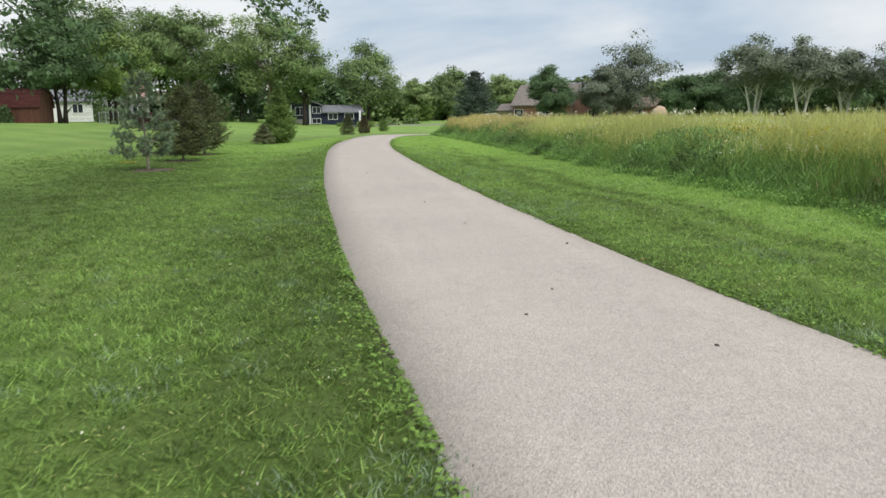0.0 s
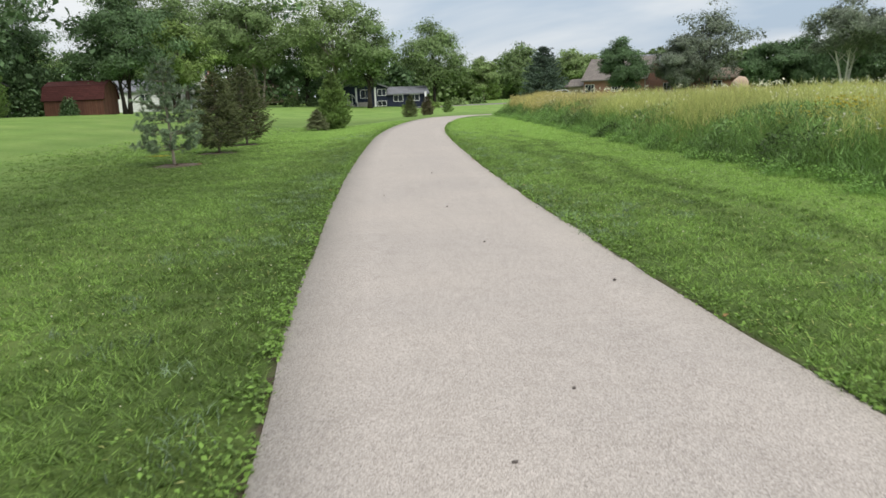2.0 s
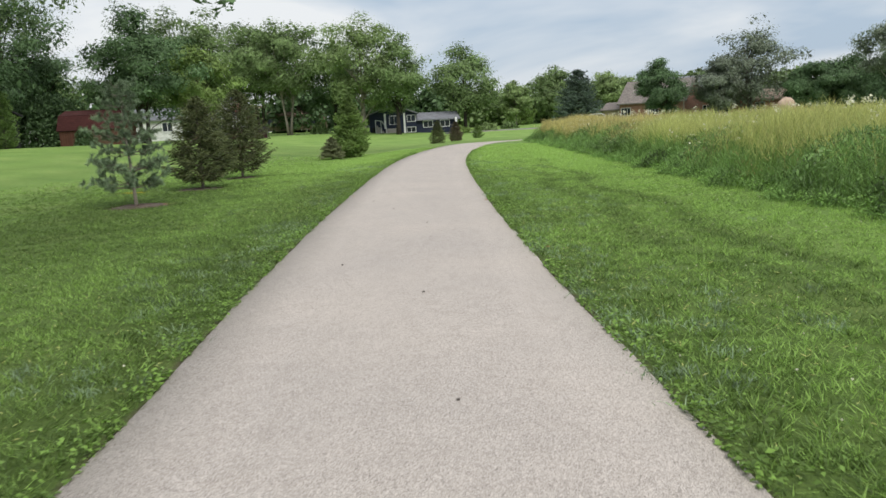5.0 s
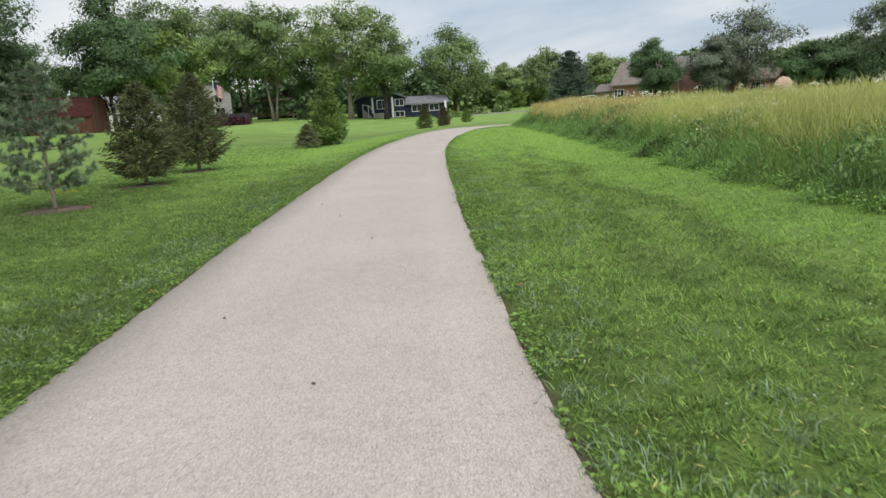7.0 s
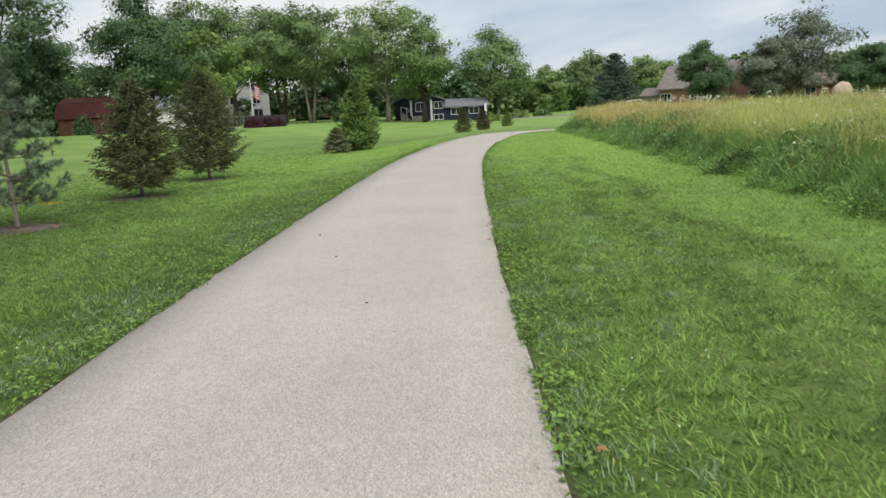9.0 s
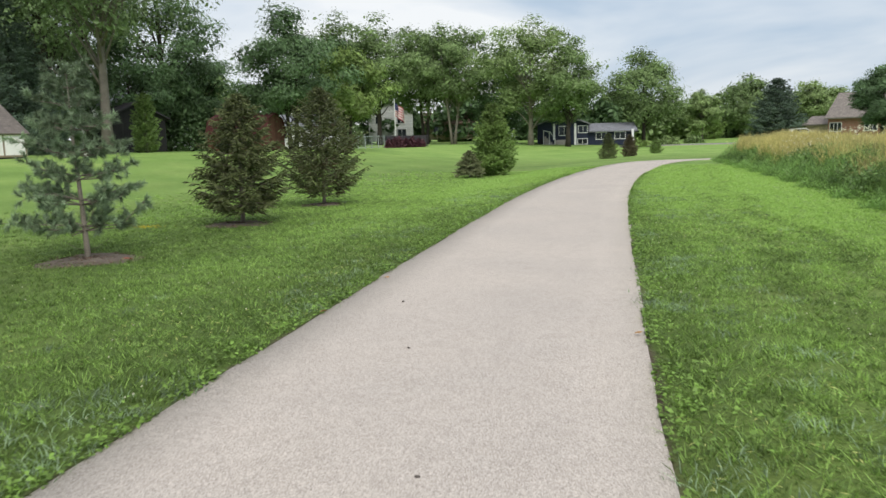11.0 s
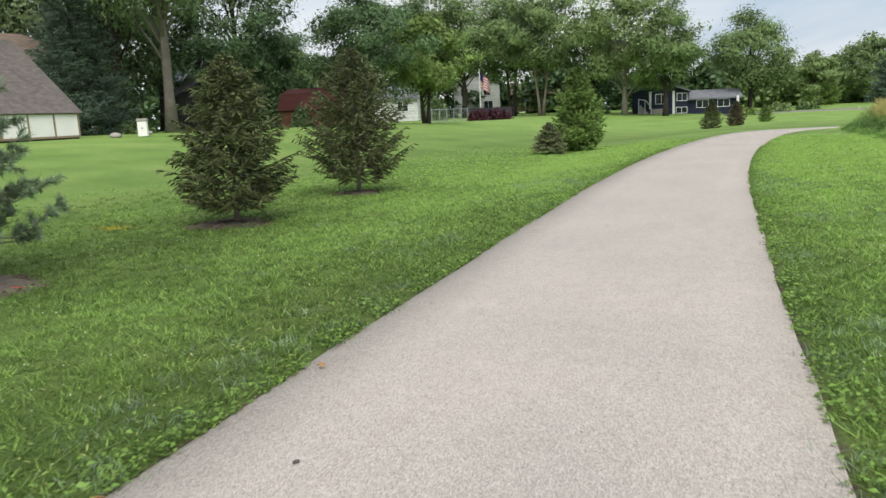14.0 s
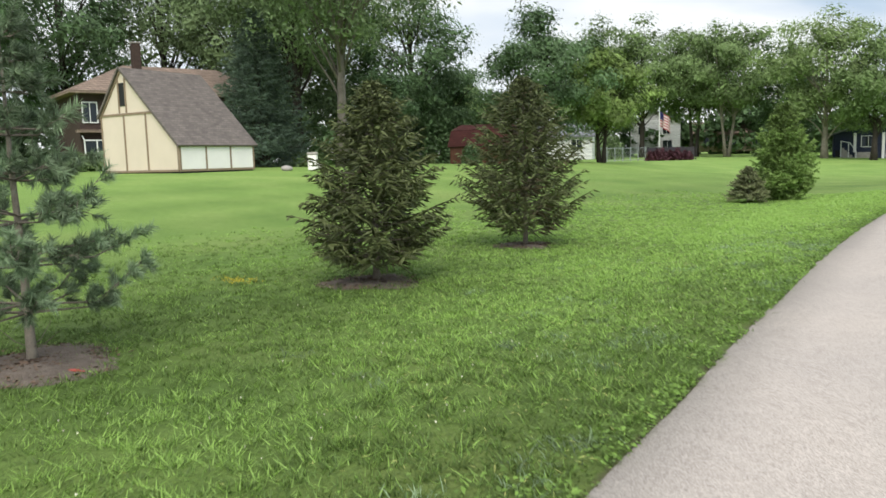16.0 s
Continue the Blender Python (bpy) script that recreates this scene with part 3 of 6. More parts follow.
    pos, face, tone = leaf_points(leaves * 0.42, 0.05, 0.75)
    big = cards(pos, leaf_size * 1.0, rng, out=face)
    pos, face, tone2 = leaf_points(leaves * 1.7, 0.30, 1.15)
    fine = cards(pos, leaf_size * 0.66, rng, out=face, long=1.7)
    tris = np.concatenate([big[:, [0, 1, 2]], big[:, [0, 2, 3]], np.stack([(fine[:, 0] + fine[:, 1]) / 2, fine[:, 2], (fine[:, 0] + fine[:, 3]) / 2], 1)])
    soup("crown", tris, leaf, tree, tone=np.concatenate([tone, tone, tone2]))
    return tree


def needle_spray(start, end, n, length, width, rng, spread=0.9, droop=0.0):
    """Needles as slim triangles along many twigs. start, end: (k, 3)."""
    k = len(start)
    t = rng.uniform(0, 1.05, (k, n, 1))
    axis = unit(end - start)[:, None]
    p = start[:, None] + (end - start)[:, None] * t
    out = unit(np.cross(np.broadcast_to(axis, (k, n, 3)), rng.normal(size=(k, n, 3))))
    d = unit(axis * (1.1 - 0.4 * spread) + out * spread - np.array([0, 0, droop]))
    w = unit(np.cross(d, rng.normal(size=(k, n, 3)))) * width / 2
    ln = length * rng.uniform(0.7, 1.2, (k, n, 1))
    return np.stack([p - w, p + w, p + d * ln], 2).reshape(-1, 3, 3)


def brushes(start, end, radius, rng):
    """Twigs thick with needles, as ragged spindles of six faces each. start, end: (k, 3)."""
    k = len(start)
    axis = end - start
    a = unit(np.cross(axis, rng.normal(size=(k, 3))))
    b = unit(np.cross(axis, a))
    mid = start + axis * rng.uniform(0.35, 0.6, (k, 1))
    r = radius * rng.uniform(0.7, 1.3, (k, 1))
    ring = [mid + r * (a * math.cos(t) + b * math.sin(t)) for t in (0, 2.1, 4.2)]
    low = [np.stack([start, ring[i], ring[(i + 1) % 3]], 1) for i in range(3)]
    top = [np.stack([ring[i], ring[(i + 1) % 3], end], 1) for i in range(3)]
    return np.concatenate(low + top), k


def spruce_tree(x, y, height, half_width, seed, mat="needle_spruce", label="", name="spruce_tree", whorls=24, per=10, twigs=9, n=13, needle=0.034, wide=0.006,
                low=0.10, power=0.85, rise=0.25, brown=0.0, bark="bark_pine", jitter=0.16, category="spruce tree"):
    """A conifer: straight trunk, tiers of boughs, each with side twigs full of needles."""
    rng = np.random.default_rng(seed)
    z0 = float(gz(x, y))
    tree = thing(name, x, y, z0 - 0.02, label, category)
    r0 = 0.017 * height + 0.01
    Solid().tube([(0, 0, -0.05), (0.01, 0, height * 0.05), (0.012 * height, 0.005, height * 0.5), (0, 0, height * 0.985)], [r0 * 1.3, r0, r0 * 0.6, 0.006], 8).make("trunk", bark, tree, smooth=True)
    wood = Solid()
    starts, ends = [], []
    for i in range(whorls):
        f = (i + rng.uniform(-0.3, 0.3)) / (whorls - 1)
        f = min(max(f, 0), 1)
        z = height * (low + (0.985 - low) * f)
        reach = half_width * (1 - f) ** power * (0.62 + 0.38 * math.sin(min(1, (f + 0.05) * 4.5) * math.pi / 2)) * 1.06 + 0.05 * half_width
        for j in range(per if f < 0.8 else max(5, per - 3)):
            a = 2 * math.pi * (j + rng.uniform(-0.35, 0.35)) / per + i * 2.4
            ln = reach * rng.uniform(1 - jitter * 2, 1 + jitter)
            zz = z + rng.normal(0, 0.02 * height)
            ang = rise + 0.55 * f + rng.normal(0, 0.08)
            d = np.array([math.cos(a), math.sin(a), 0])
            p0 = np.array([0, 0, zz])
            p1 = p0 + d * ln * 0.55 + np.array([0, 0, ln * 0.5 * (ang - 0.35)])
            p2 = p0 + d * ln + np.array([0, 0, ln * (ang - 0.1)])
            wood.tube([p0, p1, p2], [0.010 * height / 2.7 * (1.2 - f), 0.006, 0.002], 4)
            k = max(3, int(twigs * ln / half_width + 2))
            for s in np.linspace(0.22, 1.0, k):
                q = p0 + (p1 - p0) * s / 0.55 if s < 0.55 else p1 + (p2 - p1) * (s - 0.55) / 0.45
                side = np.cross(d, (0, 0, 1))
                for sg in (-1, 1):
                    tl = (ln * 0.30 * (1.15 - s) + 0.075 * height / 2.7) * rng.uniform(0.7, 1.3)
                    dirn = unit(d * 0.8 + side * sg * rng.uniform(0.5, 1.1) + np.array([0, 0, rng.normal(0.02, 0.28)]))
                    starts.append(q); ends.append(q + dirn * tl)
            starts.append(p1); ends.append(p2 + unit(p2 - p1) * 0.04)
    # leader
    starts.append(np.array([0, 0, height * 0.9])); ends.append(np.array([0, 0, height * 1.01]))
    wood.make("branchwork", bark, tree)["kind"] = "stuff"
    starts, ends = np.array(starts), np.array(ends)
    tris = needle_spray(starts, ends, n, needle, wide, rng, 0.62)
    # pale new tips; shade near the trunk is put into the tone
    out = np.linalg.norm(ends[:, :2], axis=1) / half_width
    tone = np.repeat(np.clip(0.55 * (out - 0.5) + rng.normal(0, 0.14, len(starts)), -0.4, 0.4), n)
    if brown:
        pick = (rng.uniform(size=len(starts)) < brown) & (starts[:, 2] < 0.55 * height)
        rep = np.repeat(pick, n)
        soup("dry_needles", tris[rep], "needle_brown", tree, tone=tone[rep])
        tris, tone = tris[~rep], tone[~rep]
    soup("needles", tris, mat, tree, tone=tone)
    return tree


def young_spruce(x, y, height, half, seed, label, low, rise, brown, lean=0.0):
    """A young spruce: boughs all round the trunk with hanging side twigs, full from the ground to a narrow top."""
    rng = np.random.default_rng(seed)
    tree = thing("spruce_tree", x, y, float(gz(x, y)) - 0.02, label, "spruce tree")
    Solid().tube([(0, 0, -0.05), (0.01, 0, height * 0.06), (lean * 0.5, 0.005, height * 0.5), (lean, 0, height * 0.985)], [0.062, 0.048, 0.03, 0.006], 8).make("trunk", "bark_pine", tree, smooth=True)
    wood, starts, ends, dry = Solid(), [], [], []
    count = 250
    for i in range(count):
        f = (i + 0.5) / count
        f = f ** 0.92
        z = height * (low + (0.97 - low) * f)
        a = i * 2.39996 + rng.normal(0, 0.25)
        reach = half * np.interp(f, [0, 0.08, 0.2, 0.4, 0.6, 0.8, 0.93, 1], [0.74, 0.95, 1.0, 0.88, 0.65, 0.39, 0.17, 0.04])
        ln = reach * rng.uniform(0.70, 1.12)
        e = rise * (1 - f) + 0.42 * f + rng.normal(0, 0.10)
        d = np.array([math.cos(a), math.sin(a), 0])
        p0 = np.array([lean * f, 0, z - 0.28 * ln * (1 - f)])
        p1 = p0 + d * ln * 0.55 + np.array([0, 0, ln * 0.5 * e])
        p2 = p0 + d * ln + np.array([0, 0, ln * (e + 0.10)])
        wood.tube([p0, p1, p2], [0.011 * (1.15 - f), 0.006, 0.002], 4)
        side = np.cross(d, (0, 0, 1))
        k = max(4, int(10 * ln / half + 3))
        rusty = rng.uniform() < brown * (1.3 - f) ** 2
        for s in np.linspace(0.26, 1.0, k):
            q = p0 + (p1 - p0) * s / 0.55 if s < 0.55 else p1 + (p2 - p1) * (s - 0.55) / 0.45
            for sg in (-1, 1):
                tl = (ln * 0.27 * (1.12 - s) + 0.085) * rng.uniform(0.7, 1.35)
                w = unit(d * rng.uniform(0.4, 0.9) + side * sg * rng.uniform(0.4, 1.0) + np.array([0, 0, rng.normal(-0.22, 0.30)]))
                starts.append(q); ends.append(q + w * tl); dry.append(rusty and s < 0.75)
        starts.append(p1); ends.append(p2 + unit(p2 - p1) * 0.05); dry.append(False)
    starts.append(np.array([lean, 0, height * 0.93])); ends.append(np.array([lean, 0, height * 1.01])); dry.append(False)
    wood.make("branchwork", "bark_pine", tree)["kind"] = "stuff"
    starts, ends, dry = np.array(starts), np.array(ends), np.array(dry)
    shade = rng.normal(0.0, 0.15, len(starts))
    for name, mat, sel in (("needles", "needle_spruce", ~dry), ("dry_needles", "needle_brown", dry)):
        spin, k = brushes(starts[sel], ends[sel], 0.017, rng)
        tris = needle_spray(starts[sel], ends[sel], 11, 0.030, 0.0075, rng, 0.62)
        soup(name, np.concatenate([spin, tris]), mat, tree, tone=np.concatenate([np.tile(shade[sel], 6), np.repeat(shade[sel] + 0.06, 11)]))
    return tree


def pine_tree(x, y, height, half_width, seed, label):
    """A young open pine: bare lower trunk, upswept boughs that end in brushes of long needles."""
    rng = np.random.default_rng(seed)
    tree = thing("pine_tree", x, y, float(gz(x, y)) - 0.02, label, "pine tree")
    Solid().tube([(0, 0, -0.05), (0.005, 0, 0.12), (-0.03, 0.01, 0.9), (-0.07, 0.0, 1.7), (-0.08, 0, height * 0.96)], [0.060, 0.044, 0.034, 0.024, 0.007], 9).make("trunk", "bark_young", tree, smooth=True)
    wood, starts, ends = Solid(), [], []
    tiers = (0.46, 0.54, 0.86, 0.93, 1.24, 1.30, 1.60, 1.66, 1.98, 2.04, 2.34, 2.60, 2.80)
    for i, z in enumerate(tiers):
        f = z / height
        reach = half_width * (1.0 if f < 0.3 else (1.08 - f) ** 0.75 * 1.18)
        for j in range(6 if f < 0.9 else 4):
            a = 2 * math.pi * (j + rng.uniform(-0.3, 0.3)) / 6 + i * 1.9
            ln = reach * rng.uniform(0.55, 1.12)
            d = np.array([math.cos(a), math.sin(a), 0])
            p0 = np.array([-0.08 * f, 0, z])
            p1 = p0 + d * ln * 0.6 + np.array([0, 0, ln * rng.uniform(-0.05, 0.16)])
            p2 = p0 + d * ln + np.array([0, 0, ln * rng.uniform(0.08, 0.42)])
            wood.tube([p0, p1, p2], [0.012 * (1.3 - f), 0.008, 0.003], 5)
            for s in np.linspace(0.48, 1, max(3, int(ln * 7.5))):
                q = p0 + (p1 - p0) * s / 0.6 if s < 0.6 else p1 + (p2 - p1) * (s - 0.6) / 0.4
                for _ in range(2):
                    w = unit(d * 0.7 + rng.normal(0, 0.55, 3) + np.array([0, 0, 0.35]))
                    q2 = q + w * rng.uniform(0.06, 0.17)
                    wood.tube([q, q2], [0.004, 0.002], 3)
                    starts.append(q + (q2 - q) * 0.35); ends.append(q2 + w * 0.03)
    # bare dead twigs low on the trunk
    for a in (0.4, 2.2, 3.6):
        wood.tube([(0, 0, 0.16), (0.16 * math.cos(a), 0.16 * math.sin(a), 0.2), (0.34 * math.cos(a), 0.34 * math.sin(a), 0.33)], [0.006, 0.004, 0.002], 4)
    wood.make("branchwork", "bark_pine", tree)["kind"] = "stuff"
    # brush tone sinks towards the trunk, standing in for shade inside the crown
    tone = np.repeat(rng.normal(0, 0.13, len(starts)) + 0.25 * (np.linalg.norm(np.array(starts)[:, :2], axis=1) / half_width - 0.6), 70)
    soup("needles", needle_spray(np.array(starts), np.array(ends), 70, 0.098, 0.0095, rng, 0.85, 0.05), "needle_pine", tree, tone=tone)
    return tree


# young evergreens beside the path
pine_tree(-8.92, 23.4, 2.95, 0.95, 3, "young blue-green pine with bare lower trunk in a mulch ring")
young_spruce(-9.45, 28.15, 2.80, 1.04, 11, "young dark green spruce in a mulch ring on the lawn", 0.16, 0.10, 0.04, 0.05)
young_spruce(-10.06, 32.72, 3.22, 1.22, 12, "young spruce with dry brown lower boughs on the lawn", 0.15, 0.36, 0.16)
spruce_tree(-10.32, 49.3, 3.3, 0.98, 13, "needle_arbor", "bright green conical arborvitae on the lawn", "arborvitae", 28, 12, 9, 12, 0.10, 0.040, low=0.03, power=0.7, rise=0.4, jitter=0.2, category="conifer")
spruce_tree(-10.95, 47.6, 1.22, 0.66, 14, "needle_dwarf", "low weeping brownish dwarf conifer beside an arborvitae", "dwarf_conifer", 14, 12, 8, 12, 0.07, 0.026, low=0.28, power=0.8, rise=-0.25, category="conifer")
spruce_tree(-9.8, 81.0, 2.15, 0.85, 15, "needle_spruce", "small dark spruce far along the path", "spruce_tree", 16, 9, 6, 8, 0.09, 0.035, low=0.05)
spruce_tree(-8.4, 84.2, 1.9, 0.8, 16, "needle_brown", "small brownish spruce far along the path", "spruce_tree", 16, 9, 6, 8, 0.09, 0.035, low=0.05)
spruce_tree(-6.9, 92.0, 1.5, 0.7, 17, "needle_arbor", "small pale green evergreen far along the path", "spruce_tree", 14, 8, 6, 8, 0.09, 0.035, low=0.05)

# tree whose bough hangs over the lawn by the start
over = broad_tree(-11.5, 8.0, 10.0, 4.4, 21, "leaf_deep", "bark_dark", "broad-leaved tree with low boughs hanging over the lawn", 11000, 0.15, 0.34, name="overhanging_tree", centre=(0.8, 1.2))
orng = np.random.default_rng(77)
bough, clumps = Solid(), []
for tip, sag in (((8.5, 7.5, 3.2), 1.5), ((8.75, 8.4, 3.5), 1.5), ((9.0, 8.8, 3.75), 1.3), ((8.2, 7.9, 3.65), 1.3), ((5.2, 4.6, 2.9), 0.3), ((4.4, 3.9, 2.7), 0.3), ((4.9, 5.2, 3.3), 0.4)):
    s, tip = np.array((0.4, 0.6, 6.0)), np.array(tip)
    m1 = s + (tip - s) * 0.6 + np.array([0, 0, 1.2 + sag])
    q = [s * (1 - t) ** 2 + 2 * m1 * t * (1 - t) + tip * t * t for t in np.linspace(0, 1, 9)]
    bough.tube(q, list(np.linspace(0.07, 0.006, 9)), 5)
    for t in np.linspace(0.80, 1, 9) if tip[0] > 6 else np.linspace(0.45, 1, 16):
        p = s * (1 - t) ** 2 + 2 * m1 * t * (1 - t) + tip * t * t
        spread = 0.095 if tip[0] > 6 else 0.5
        clumps.append(p + orng.normal(0, spread, (28 if tip[0] > 6 else 60, 3)) * (1, 1, 0.8))
bough.make("bough", "bark_dark", over, smooth=True)
soup("hanging_leaves", cards(np.vstack(clumps), 0.085, orng, 0.2), "leaf_deep", over)

# big trees behind the shed and the sheltered houses
BROAD = [
    # x, y, height, half width, leaf, bark, leaves, leaf size, stem, trunks, spread, label
    (-36.2, 52.2, 19.5, 8.6, "leaf_dark", "bark_grey", 14000, 0.26, 0.30, 1, 0.0, "tall dark tree with a forked grey trunk behind the lawn"),
    (-45.5, 56.5, 20.0, 7.5, "leaf_dark", "bark_dark", 11000, 0.30, 0.28, 1, 0.0, "tall dark shade tree behind the sheds"),
    (-47.6, 57.5, 13.0, 4.6, "leaf_dark", "bark_dark", 7000, 0.30, 0.03, 1, 0.0, "dense dark tree beside the brown house"),
    (-44.6, 63.6, 9.5, 3.6, "leaf_deep", "bark_dark", 6000, 0.28, 0.02, 1, 0.0, "dense dark tree beside the black shed"),
    (-46.4, 69.6, 16.5, 5.4, "leaf_deep", "bark_dark", 9000, 0.30, 0.05, 1, 0.0, "tall dark tree behind the black shed"),
    (-51.5, 66.0, 19.0, 6.5, "leaf_dark", "bark_dark", 9000, 0.32, 0.18, 1, 0.0, "tall dark shade tree behind the sheds"),
    (-61.0, 40.0, 21.0, 6.5, "leaf_deep", "bark_dark", 12000, 0.32, 0.08, 1, 0.0, "tall dark green tree beside the brown house"),
    (-65.0, 49.0, 22.0, 7.0, "leaf_deep", "bark_dark", 12000, 0.34, 0.10, 1, 0.0, "tall green tree behind the brown house"),
    (-66.5, 58.7, 22.0, 7.0, "leaf_dark", "bark_dark", 11000, 0.34, 0.12, 1, 0.0, "tall shady tree behind the brown house"),
    (-60.5, 62.5, 21.0, 6.6, "leaf_dark", "bark_dark", 9000, 0.34, 0.25, 1, 0.0, "tall dark tree behind the brown house"),
    (-47.6, 75.0, 10.8, 4.4, "leaf_deep", "bark_dark", 9000, 0.30, 0.06, 1, 0.0, "dense dark tree behind the red shed"),
    (-53.0, 84.0, 9.6, 4.8, "leaf_mid", "bark_dark", 8000, 0.34, 0.06, 1, 0.0, "dense green tree behind the red shed"),
    (-34.8, 71.6, 11.6, 5.2, "leaf_deep", "bark_dark", 12000, 0.28, 0.12, 2, 0.10, "dark feathery tree beside the red shed"),
    (-32.2, 76.5, 9.4, 3.7, "leaf_bright", "bark_dark", 8000, 0.30, 0.16, 2, 0.10, "yellow-green tree with twin dark trunks on the lawn"),
    (-57.5, 121.0, 19.4, 8.0, "leaf_mid", "bark_dark", 10000, 0.42, 0.12, 1, 0.0, "tall green tree behind the fences"),
    (-50.8, 122.5, 19.2, 7.6, "leaf_mid", "bark_dark", 10000, 0.42, 0.24, 1, 0.0, "tall green tree behind the fences"),
    (-44.0, 124.5, 18.2, 7.0, "leaf_mid", "bark_dark", 10000, 0.42, 0.24, 2, 0.08, "tall green tree behind the fences"),
    (-38.6, 122.0, 17.6, 7.0, "leaf_mid", "bark_tan", 10000, 0.42, 0.26, 2, 0.22, "dark tree with several pale leaning trunks"),
    (-32.6, 127.0, 14.6, 4.8, "leaf_deep", "bark_dark", 7000, 0.42, 0.06, 1, 0.0, "dark dense tree beside the navy house"),
    (-25.8, 117.6, 17.3, 6.9, "leaf_maple", "bark_tan", 11000, 0.36, 0.16, 1, 0.0, "large light green maple in front of the navy house"),
    (-20.4, 116.2, 14.6, 5.0, "leaf_mid", "bark_dark", 8000, 0.36, 0.20, 1, 0.0, "green maple in front of the navy house"),
    (-12.4, 132.0, 13.6, 7.0, "leaf_mid", "bark_dark", 10000, 0.38, 0.10, 1, 0.0, "broad round tree beside the navy house"),
    (-4.6, 141.0, 8.0, 3.3, "leaf_maple", "bark_grey", 5000, 0.40, 0.12, 1, 0.0, "small round light green tree by the road"),
    (2.0, 164.0, 10.6, 6.4, "leaf_mid", "bark_grey", 6000, 0.50, 0.10, 1, 0.0, "round green street tree"),
    (13.2, 163.0, 9.6, 6.0, "leaf_maple", "bark_grey", 6000, 0.50, 0.10, 1, 0.0, "round yellow-green street tree"),
    (18.0, 128.5, 9.9, 3.8, "leaf_deep", "bark_dark", 15000, 0.30, 0.04, 1, 0.0, "dense dark green tree beside the brick house"),
    (33.2, 138.0, 14.8, 7.2, "leaf_grey", "bark_grey", 10500, 0.40, 0.05, 2, 0.12, "tall open grey-green tree"),
    (27.0, 133.0, 9.4, 4.6, "leaf_grey", "bark_grey", 12000, 0.36, 0.04, 1, 0.0, "rounded grey-green tree beside the brick house"),
    (40.4, 133.0, 8.4, 4.2, "leaf_deep", "bark_dark", 10000, 0.38, 0.04, 1, 0.0, "dark round tree beyond the meadow"),
    (47.0, 135.0, 8.8, 5.2, "leaf_deep", "bark_dark", 10000, 0.40, 0.04, 1, 0.0, "dark round tree beyond the meadow"),
    (42.8, 107.0, 11.6, 5.8, "leaf_grey", "bark_pale", 9000, 0.34, 0.36, 3, 0.34, "grey-green tree with pale leaning trunks"),
    (46.8, 101.5, 11.0, 5.0, "leaf_grey", "bark_pale", 8000, 0.34, 0.38, 2, 0.36, "grey-green tree with pale leaning trunks"),
    (53.0, 102.5, 9.8, 4.6, "leaf_grey", "bark_pale", 8000, 0.34, 0.36, 2, 0.34, "grey-green tree with pale leaning trunks"),
    (57.5, 97.5, 10.4, 4.8, "leaf_grey", "bark_pale", 8000, 0.34, 0.34, 2, 0.30, "grey-green tree with pale leaning trunks"),
    (64.0, 95.0, 10.0, 5.0, "leaf_grey", "bark_pale", 5000, 0.36, 0.28, 2, 0.30, "grey-green tree with pale leaning trunks"),
    (50.0, 124.0, 8.6, 6.0, "leaf_deep", "bark_dark", 6000, 0.42, 0.02, 1, 0.0, "dark thicket tree behind the pale trunks"),
    (60.5, 118.0, 8.8, 6.2, "leaf_deep", "bark_dark", 6000, 0.42, 0.02, 1, 0.0, "dark thicket tree behind the pale trunks"),
    (72.0, 112.0, 9.2, 6.2, "leaf_deep", "bark_dark", 6000, 0.42, 0.02, 1, 0.0, "dark thicket tree behind the pale trunks"),
]
for k, (x, y, h, w, leaf, bark, count, size, stem, trunks, spread, label) in enumerate(BROAD):
    broad_tree(x, y, h, w, (160 if leaf == "leaf_grey" else 100) + k, leaf, bark, label, count, size, stem, trunks, spread, sparse=0.25 if h > 14 and leaf == "leaf_grey" else 0.0,
               lump=0.34 if leaf == "leaf_grey" else 0.10 if "dense dark green" in label else 0.24, radius=0.33 if k == 0 else 0.30 if "pale leaning" in label else None)

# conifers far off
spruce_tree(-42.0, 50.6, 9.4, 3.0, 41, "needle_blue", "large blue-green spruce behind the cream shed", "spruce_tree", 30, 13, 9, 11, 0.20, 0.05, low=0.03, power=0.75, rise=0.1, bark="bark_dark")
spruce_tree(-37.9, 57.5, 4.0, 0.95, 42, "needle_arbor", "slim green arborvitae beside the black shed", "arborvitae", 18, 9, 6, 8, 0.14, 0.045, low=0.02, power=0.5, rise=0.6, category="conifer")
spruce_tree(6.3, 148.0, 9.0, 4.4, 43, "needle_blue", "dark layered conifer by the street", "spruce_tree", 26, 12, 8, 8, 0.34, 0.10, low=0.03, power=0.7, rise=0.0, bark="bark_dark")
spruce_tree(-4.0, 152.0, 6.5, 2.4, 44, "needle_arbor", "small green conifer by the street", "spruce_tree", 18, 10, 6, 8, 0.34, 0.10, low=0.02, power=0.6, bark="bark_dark")


